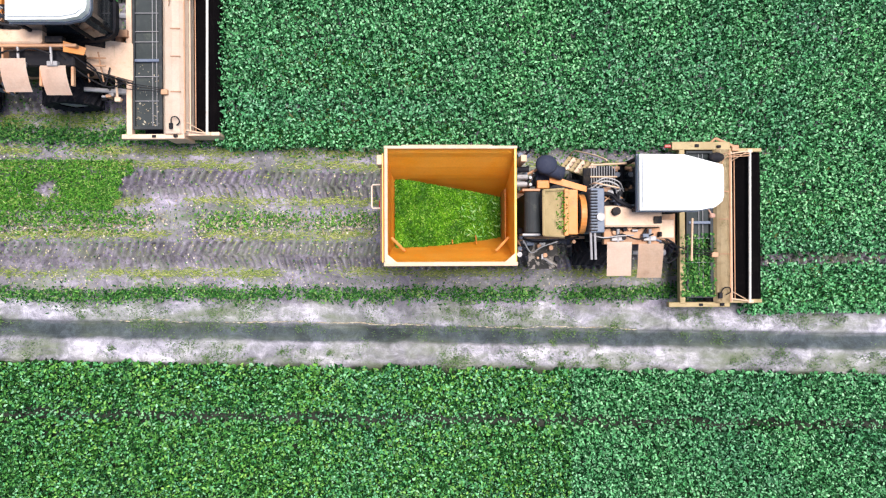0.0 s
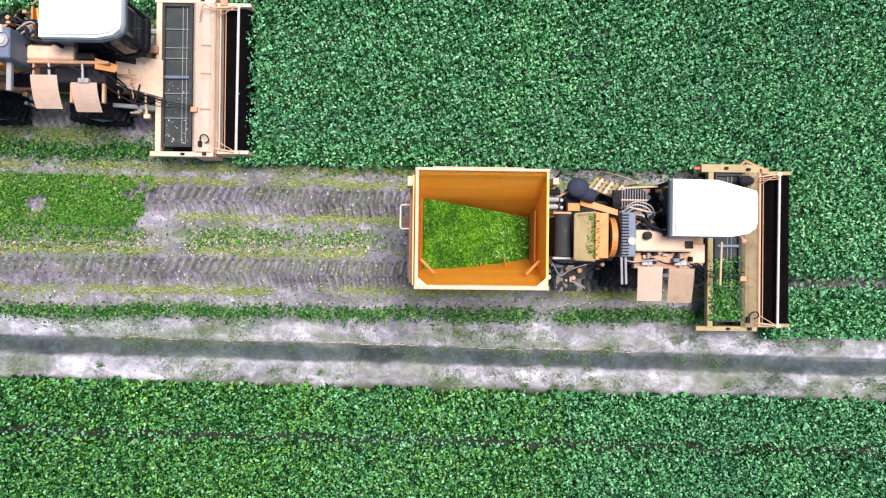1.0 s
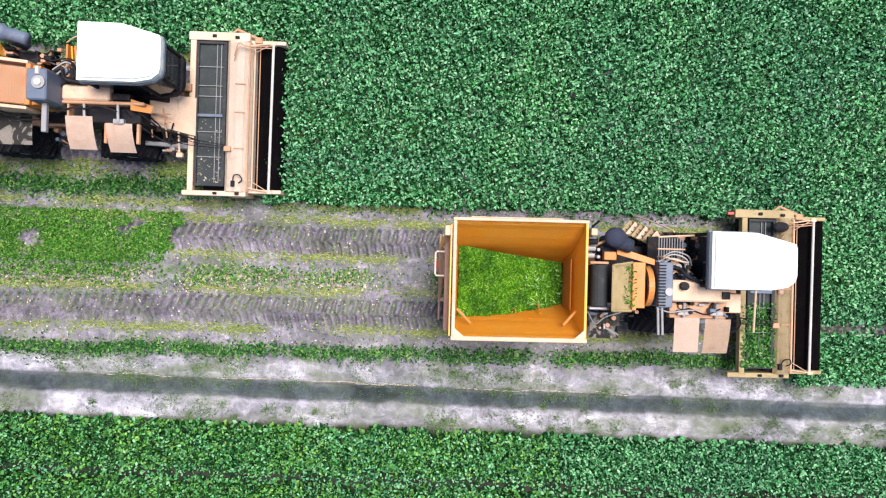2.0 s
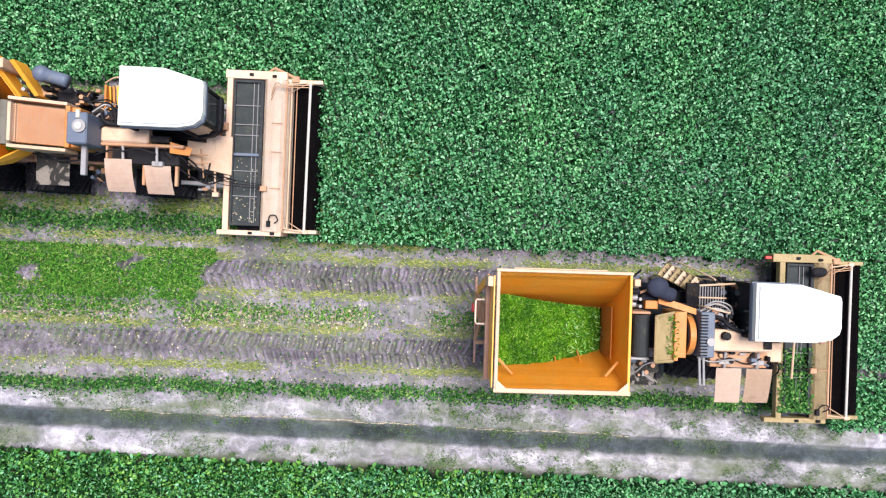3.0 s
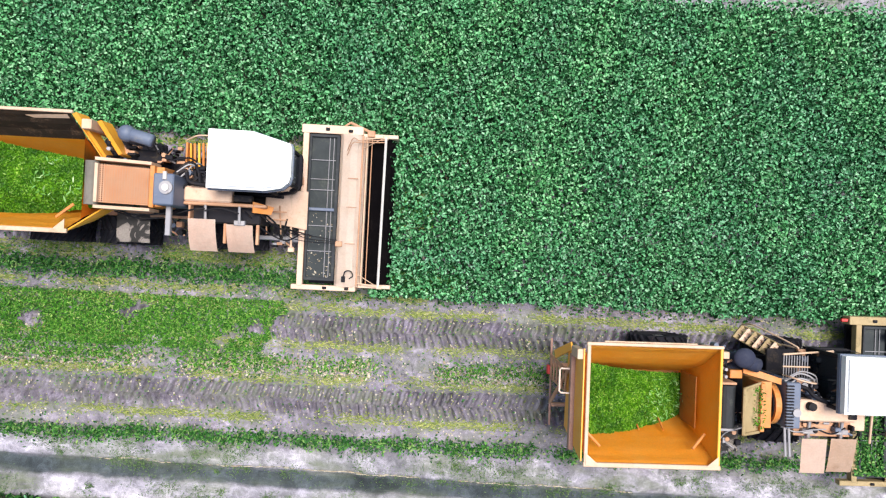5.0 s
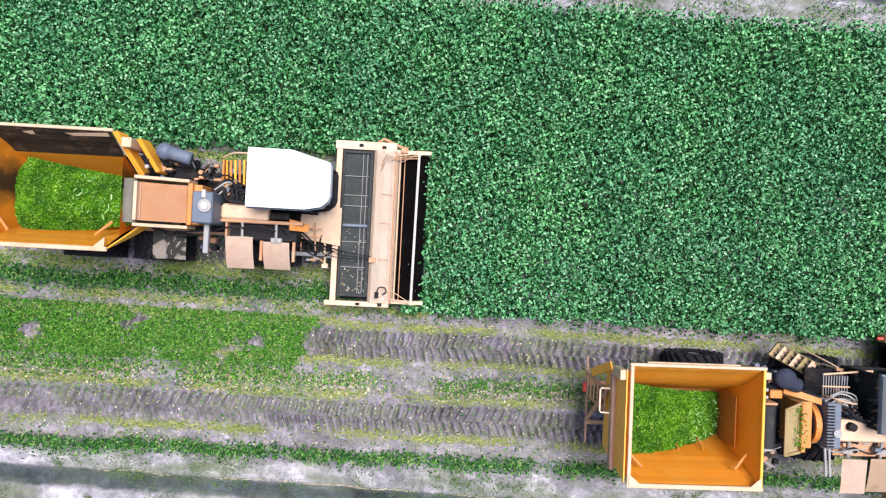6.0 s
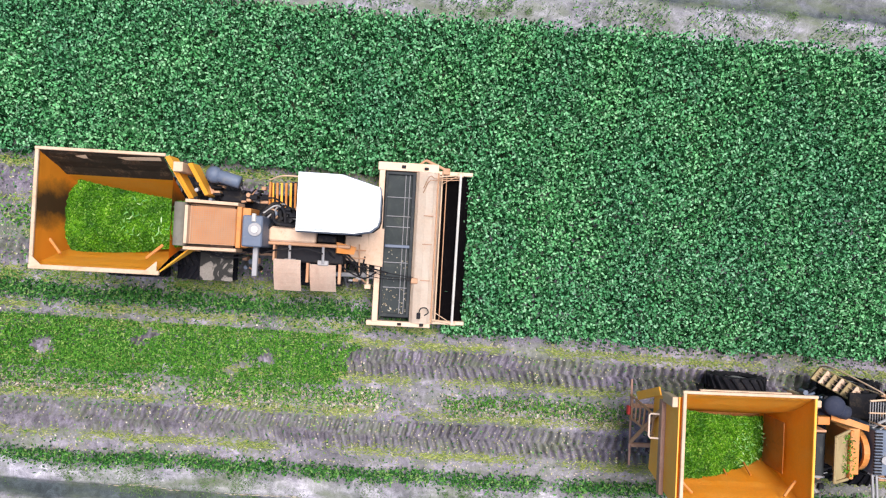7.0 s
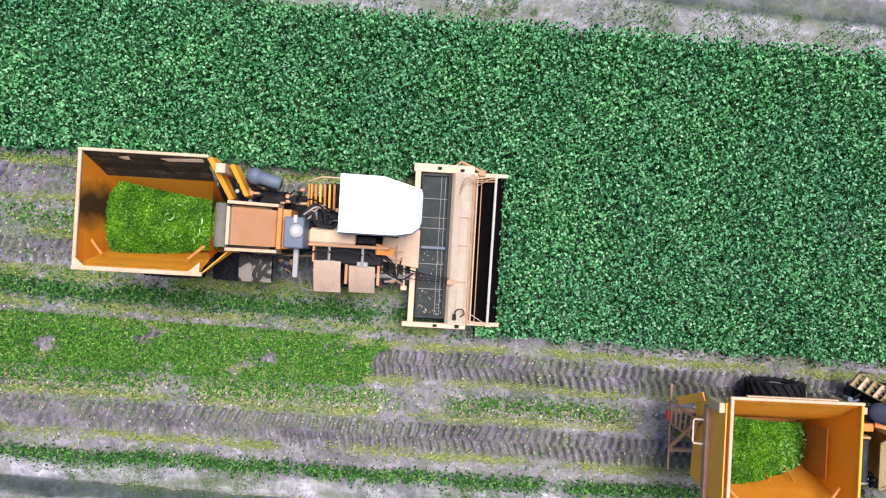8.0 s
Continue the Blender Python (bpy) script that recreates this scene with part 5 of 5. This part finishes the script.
    lo_s, hi_s = Vector((-10.04, 0.42, 0.95)), Vector((-9.93, 0.36, 2.45))
    for a, b in ((lo_n, hi_n), (lo_s, hi_s)):
        bm = bmesh.new()
        rod(bm, a, b, 0.032, 8)
        part("rail", bm, "tan", plat)
    for k in range(6):
        f = 0.06 + k * 0.178
        bm = bmesh.new()
        rod(bm, lo_n.lerp(hi_n, f), lo_s.lerp(hi_s, f), 0.028, 8)
        part("rung", bm, "tan", plat)
    for z, y0, y1 in ((2.95, 0.98, 0.4),):
        bm = bmesh.new()
        tube(bm, [(-9.87, y0, z), (-10.14, y0, z - 0.06), (-10.17, y0 - 0.04, z - 0.07), (-10.17, y1 + 0.04, z - 0.07), (-10.14, y1, z - 0.06), (-9.87, y1, z)], 0.022, 8)
        part("handrail", bm, "peach", plat)
    bm = bmesh.new()
    rod(bm, (-10.02, -0.22, 0.98), (-9.9, 1.08, 2.9), 0.05, 8)
    part("strut", bm, "tan", plat)
    bm = bmesh.new()
    plate(bm, [(-10.03, 1.2, 1.35), (-9.88, 1.58, 2.6), (-9.88, 1.4, 2.75), (-10.03, 1.02, 1.5)], 0.04)
    part("bracket", bm, "orange", plat)
    bm = bmesh.new()
    box(bm, -10.13, -10.04, 0.5, 0.74, 0.84, 1.0, 0.02)
    part("tail_lamp", bm, "red", plat, "red tail lamp")
    bm = bmesh.new()
    box(bm, -9.98, -9.83, 1.35, 1.58, 3.2, 3.85)
    part("corner_post", bm, "rim", plat)
    bm = bmesh.new()
    box(bm, -9.95, -9.84, -0.9, 1.35, 2.9, 3.1)
    part("cross_beam", bm, "rust", plat)
    return h, wheels


def northern_harvester():
    """The machine that follows, with a perforated box behind the tank and a soiled tank wall."""
    h = empty("harvester")
    label_of(h, "orange bean harvester with white cab roof and mud-stained tank")
    v = dict(rear_axle=-8.55, front_axle=-3.9, feeder="deck")
    wheels = build_common(h, v)
    for y in (0.3 - 0.99, 0.3 + 0.99):
        wheels.append((build_wheel(h, -6.75, y, WHEEL, 0.72), WHEEL))
    build_header(h, NORTH_FRONT, "beige", 0)
    build_tank(h, -9.63, -6.87, -0.79, 1.83, 3.95, dict(x0=-9.46, x1=-6.74, west=(-0.55, 1.27), east=(-0.18, 0.88), high=3.0, low=2.85, dome=0.34, bulge=0.26), True)
    build_cab(h, -3.9, 0.985)
    for x in (-9.2, -7.2):
        for y in (-0.2, 0.9):
            bm = bmesh.new()
            box(bm, x - 0.07, x + 0.07, y - 0.07, y + 0.07, 1.2, 1.72)
            part("tank_support", bm, "tan", h)
    # elevator head and perforated box
    bm = bmesh.new()
    rod(bm, (-6.63, -0.16, 3.3), (-6.63, 0.84, 3.3), 0.16, 18)
    box(bm, -6.75, -6.5, -0.14, 0.82, 1.4, 3.25)
    part("elevator", bm, "belt", h, "dusty grey elevator belt at the tank's edge")
    def box_top(x):
        return 3.6 - (x + 6.45) * 0.5
    sides = ([(-6.45, -0.17), (-5.4, -0.17)], [(-6.45, 0.84), (-5.4, 0.84)])
    bm = bmesh.new()
    for (xa, ya), (xb, yb) in sides:
        plate(bm, [(xa, ya, box_top(xa) - 0.9), (xb, yb, box_top(xb) - 0.6), (xb, yb, box_top(xb)), (xa, ya, box_top(xa))], 0.07 if ya < 0 else -0.07)
    plate(bm, [(-6.45, -0.1, 2.7), (-6.45, 0.77, 2.7), (-6.45, 0.77, 3.6), (-6.45, -0.1, 3.6)], 0.07)
    pbox = part("perforated_box", bm, "rim", h, "beige box with a brown perforated top")
    bm = bmesh.new()
    nx, ny = 20, 18
    xs = [-6.4 + 0.96 * (k // 2 + (0.38 if k % 2 else 0.0)) / nx for k in range(2 * nx)] + [-5.44]
    ys = [-0.1 + 0.87 * (k // 2 + (0.38 if k % 2 else 0.0)) / ny for k in range(2 * ny)] + [0.77]
    vs = [[bm.verts.new((x, y, box_top(x) - 0.06)) for y in ys] for x in xs]
    for i in range(len(xs) - 1):
        for j in range(len(ys) - 1):
            if not (i % 2 and j % 2):
                bm.faces.new((vs[i][j], vs[i + 1][j], vs[i + 1][j + 1], vs[i][j + 1]))
    part("perforated_top", bm, "tan", pbox, "brown-orange perforated sheet")
    bm = bmesh.new()
    plate(bm, [(-6.4, -0.1, 3.3), (-5.44, -0.1, 2.8), (-5.44, 0.77, 2.8), (-6.4, 0.77, 3.3)], 0.02)
    part("inner_tray", bm, "orange_worn", pbox)
    bm = bmesh.new()
    box(bm, -5.4, -5.29, -0.15, 0.82, 2.5, 3.15)
    part("edge_plate", bm, "orange_worn", pbox, "worn yellowish edge plate")
    bm = bmesh.new()
    box(bm, -5.29, -5.1, -0.13, 0.8, 2.2, 3.05)
    part("back_box", bm, "orange_worn", pbox)
    bm = bmesh.new()
    box(bm, -5.16, -4.7, -0.1, 0.62, 2.1, 3.55, 0.03)
    rad = part("radiator", bm, "blue", h, "grey-blue cover with a round dial")
    bm = bmesh.new()
    rod(bm, (-4.86, 0.3, 3.54), (-4.86, 0.3, 3.6), 0.15, 24)
    part("cap", bm, "steel", rad, "pale round cap")
    bm = bmesh.new()
    rod(bm, (-4.86, 0.3, 3.59), (-4.86, 0.3, 3.63), 0.08, 20)
    part("cap_centre", bm, "offwhite", rad)
    bm = bmesh.new()
    rod(bm, (-4.9, 0.48, 3.56), (-4.9, 0.66, 3.56), 0.05, 8)
    part("neck", bm, "offwhite", rad)
    bm = bmesh.new()
    box(bm, -4.97, -4.85, -0.78, -0.1, 3.1, 3.22)
    part("strut", bm, "steel", rad)
    # air intake: fat bent pipe
    bm = bmesh.new()
    tube(bm, smooth_path([(-5.97, 1.52, 2.2), (-5.97, 1.52, 2.95), (-5.8, 1.49, 3.15), (-5.36, 1.38, 3.15)]), 0.15, 16)
    bmesh.ops.create_uvsphere(bm, u_segments=16, v_segments=10, radius=0.2, matrix=Matrix.Translation((-5.97, 1.53, 3.15)))
    part("air_intake", bm, "blue", h, "blue-grey bent air intake pipe", smooth=True)
    bm = bmesh.new()
    box(bm, -6.0, -5.3, 0.95, 1.25, 2.0, 2.5, 0.03)
    part("silencer", bm, "dark", h)
    # brackets at the front of the tank
    bm = bmesh.new()
    box(bm, -6.72, -6.5, 1.5, 1.72, 2.5, 3.75)
    post = part("tank_post", bm, "rim", h)
    for a, b in (((-6.85, 1.8, 3.9), (-6.6, 0.95, 2.9)), ((-6.45, 1.7, 3.6), (-6.25, 1.05, 2.9))):
        bm = bmesh.new()
        a, b = Vector(a), Vector(b)
        plate(bm, [a, b, b + Vector((0.0, -0.02, -0.5)), a + Vector((0.02, 0, -0.5))], 0.1)
        part("wing_plate", bm, "orange", post)
    for y, mm in ((1.25, "steel"), (1.05, "dark"), (1.4, "dark")):
        bm = bmesh.new()
        rod(bm, (-6.5, y, 2.4), (-6.35, y - 0.1, 3.2), 0.045, 10)
        part("ram", bm, mm, post)
    # orange ladder behind the cab
    bm = bmesh.new()
    box(bm, -4.85, -4.8, 0.92, 1.5, 2.0, 2.45)
    lad = part("steps", bm, "orange_worn", h, "orange boarding steps behind the cab")
    for k in range(6):
        bm = bmesh.new()
        x = -4.82 + 0.12 * k
        plate(bm, [(x, 0.9, 2.15 + 0.05 * k), (x + 0.05, 0.9, 2.15 + 0.05 * k), (x + 0.05, 1.5, 2.25 + 0.05 * k), (x, 1.5, 2.25 + 0.05 * k)], 0.05)
        part("tread", bm, "orange_worn" if k % 2 else "orange", lad)
    bm = bmesh.new()
    tube(bm, smooth_path([(-4.85, 1.55, 2.4), (-4.5, 1.65, 2.6), (-4.0, 1.65, 2.6)]), 0.02, 6)
    part("handrail", bm, "rim", lad)
    # deck
    bm = bmesh.new()
    box(bm, -4.7, -3.58, 0.06, 0.42, 2.6, 2.88, 0.04)
    deck = part("deck", bm, "deck", h, "faded beige service deck")
    bm = bmesh.new()
    box(bm, -4.72, -2.76, -0.02, 0.06, 2.5, 2.84, 0.02)
    part("edge_beam", bm, "tan", deck)
    bm = bmesh.new()
    box(bm, -3.55, -3.12, 0.1, 0.26, 2.6, 2.8)
    part("hatch", bm, "dark", deck)
    bm = bmesh.new()
    plate(bm, [(-3.1, 0.12, 2.8), (-3.1, -0.14, 2.8), (-2.72, -0.16, 2.55), (-2.66, 0.02, 2.55)], 0.06)
    part("bracket", bm, "orange_worn", deck, "worn orange corner bracket")
    bm = bmesh.new()
    box(bm, -5.06, -4.72, -0.1, 0.0, 2.3, 2.7, 0.02)
    part("bracket", bm, "orange_worn", deck)
    engine_clutter(deck, -4.7, -4.05, 0.44, 0.85, 2.86, 20, 21)
    engine_clutter(deck, -5.6, -5.0, 0.9, 1.3, 2.5, 14, 22)
    engine_clutter(deck, -6.4, -6.0, 0.9, 1.3, 2.6, 10, 24)
    hoses(deck, [[(-6.3, -0.2, 2.9), (-5.9, -0.32, 2.7), (-5.4, -0.28, 2.6), (-4.95, -0.2, 2.6)], [(-6.4, -0.25, 2.6), (-5.8, -0.4, 2.6), (-5.3, -0.35, 2.4)],
                 [(-3.2, 0.0, 2.8), (-2.9, -0.2, 2.6), (-2.6, -0.45, 2.2), (-2.3, -0.5, 1.6), (-1.9, -0.6, 1.35)], [(-3.3, -0.1, 2.7), (-2.95, -0.5, 2.3), (-2.5, -0.75, 1.8), (-2.2, -0.6, 1.5)],
                 [(-5.1, 1.0, 2.7), (-4.7, 1.1, 2.6), (-4.3, 0.9, 2.9), (-4.0, 0.8, 2.9)]], 0.02, "dark")
    hoses(deck, [[(-4.85, 0.6, 3.1), (-4.6, 0.75, 3.1), (-4.5, 0.5, 3.1), (-4.1, 0.44, 2.95)], [(-4.9, 0.65, 3.0), (-4.6, 0.95, 2.9), (-4.35, 0.8, 3.0), (-4.3, 0.5, 2.95)]], 0.045, "dark")
    hoses(deck, [[(-4.8, 0.7, 3.1), (-4.5, 0.9, 3.05), (-4.3, 0.7, 2.8), (-4.35, 0.5, 2.5)], [(-4.7, 0.6, 3.1), (-4.4, 0.95, 2.9), (-4.2, 0.7, 2.7)]], 0.022, "steel")
    # fenders with their posts
    build_fender(h, -4.52, -3.88, -1.1, -0.35, 3.02, 0.3, "peach", "dusty pale fender plate")
    build_fender(h, -3.72, -3.09, -1.1, -0.44, 2.68, 0.3, "peach", "dusty pale fender plate")
    build_fender(h, -6.42, -5.63, -0.98, -0.28, 2.42, 0.08, "mud_steel", "grey fender plate with mud spots")
    bm = bmesh.new()
    box(bm, -4.6, -4.55, -0.4, 0.0, 2.4, 2.8)
    brack = part("fender_bracket", bm, "tan", h, "tan posts and cylinders above the fenders")
    for x in (-3.8, -3.02):
        bm = bmesh.new()
        box(bm, x - 0.035, x + 0.035, -0.9, 0.0, 2.4, 2.52)
        part("post", bm, "tan", brack)
    for x in (-4.2, -3.4):
        bm = bmesh.new()
        rod(bm, (x, 0.0, 2.8), (x, -0.42, 2.75), 0.035, 8)
        box(bm, x - 0.13, x + 0.13, -0.46, -0.34, 2.6, 2.75)
        part("ram", bm, "steel", brack)
    hoses(brack, [[(-4.9, -0.25, 2.7), (-4.5, -0.14, 2.85), (-4.2, -0.1, 2.85)], [(-4.2, -0.15, 2.85), (-3.8, -0.08, 2.9), (-3.4, -0.18, 2.8)], [(-3.0, -0.1, 2.0), (-2.7, -0.35, 2.0), (-2.6, -0.7, 1.7), (-2.5, -0.2, 1.6)]], 0.02)
    engine_clutter(brack, -3.0, -2.5, -1.0, -0.4, 1.0, 12, 31)
    engine_clutter(brack, -5.9, -5.2, -0.85, -0.3, 1.1, 10, 33)
    for x in (-2.98, -2.62):
        bm = bmesh.new()
        rod(bm, (x, 0.1, 2.0), (x, -0.6, 1.7), 0.02, 6)
        part("grid_bar", bm, "tan", brack)
    for y in (-0.05, -0.25):
        bm = bmesh.new()
        rod(bm, (-3.1, y, 1.95), (-2.45, y, 1.95), 0.02, 6)
        part("grid_bar", bm, "tan", brack)
    bm = bmesh.new()
    rod(bm, (-2.45, 0.4, 1.5), (-2.42, -0.92, 1.35), 0.03, 8)
    box(bm, -2.5, -2.34, -1.04, -0.92, 1.24, 1.36)
    part("marker_bar", bm, "rim", h)
    # rear bumper bars
    bm = bmesh.new()
    box(bm, -10.1, -9.95, -0.1, 1.5, 2.2, 2.35)
    rear = part("rear_platform", bm, "beige", h, "rear bumper bar with stays")
    for y in (0.4, 0.95):
        bm = bmesh.new()
        rod(bm, (-10.6, y, 1.2), (-9.8, y, 1.4), 0.03, 8)
        part("stay", bm, "tan", rear)
    return h, wheels


south_machine, south_wheels = southern_harvester()
north_machine, north_wheels = northern_harvester()


# ---------------------------------------------------------------- what moves
def at_time(rows, t):
    ts = [r[0] for r in rows]
    return [float(np.interp(t, ts, [r[k] for r in rows])) for k in (1, 2, 3)]


def when(rows, x):
    """The time at which a machine's origin comes to x."""
    return float(np.interp(x, [r[1] for r in rows], [r[0] for r in rows]))


def roll(wheels, rows):
    times = sorted({r[0] for r in rows} | {2.0, 2.5, 5.0, 5.5})
    x0 = rows[0][1]
    for wheel, r in wheels:
        x, y, z = wheel.location
        walk(wheel, [(t, pose(x, y, z, 0, math.degrees((at_time(rows, t)[0] - x0) / r), 0)) for t in times])


def take_in(strips, rows, front):
    """Strips of crop stand still until the header is over them, then ride along inside it."""
    for ob, x0, step in strips:
        t0 = when(rows, x0 + step + 0.12 - front)
        if t0 >= 7.85:
            continue
        if t0 <= 0.05:
            t0 = 0.0
        path = [(0.0, pose(x0, 0, 0))]
        if t0 > 0.05:
            path.append((t0, pose(x0, 0, 0)))
        at0 = at_time(rows, t0)[0]
        for t in sorted({min(t0 + 0.15, 8.0), *[r[0] for r in rows if r[0] > t0 + 0.3]} | {8.0}):
            path.append((t, pose(x0 + at_time(rows, t)[0] - at0, 0, -0.12)))
        walk(ob, path)


def throw_out(strips, rows):
    """Chopped haulm rides under the header, then lands beside the machine."""
    for ob, xk in strips:
        t1 = when(rows, xk + HAULM_LAG)
        if t1 <= 0.3:
            ob.location = (xk, 0, 0)
            continue
        t0 = t1 - 0.2
        path = [(t, pose(at_time(rows, t)[0] - 1.1, 3.2, 0.25)) for t in sorted({r[0] for r in rows if r[0] < t0 - 0.2} | {0.0, t0})]
        path += [(t1, pose(xk, 0, 0)), (8.0, pose(xk, 0, 0))]
        walk(ob, [p for k, p in enumerate(path) if k == 0 or p[0] > path[k - 1][0] + 0.03])


def motions():
    for machine, rows in ((south_machine, SOUTH_ROWS), (north_machine, NORTH_ROWS)):
        walk(machine, [(t, pose(x, y, 0, 0, 0, a)) for t, x, y, a in rows])
    roll(south_wheels, SOUTH_ROWS)
    roll(north_wheels, NORTH_ROWS)
    take_in(south_strips, SOUTH_ROWS, SOUTH_FRONT)
    take_in(north_strips, NORTH_ROWS, NORTH_FRONT)
    throw_out(haulm_strips, NORTH_ROWS)


motions()
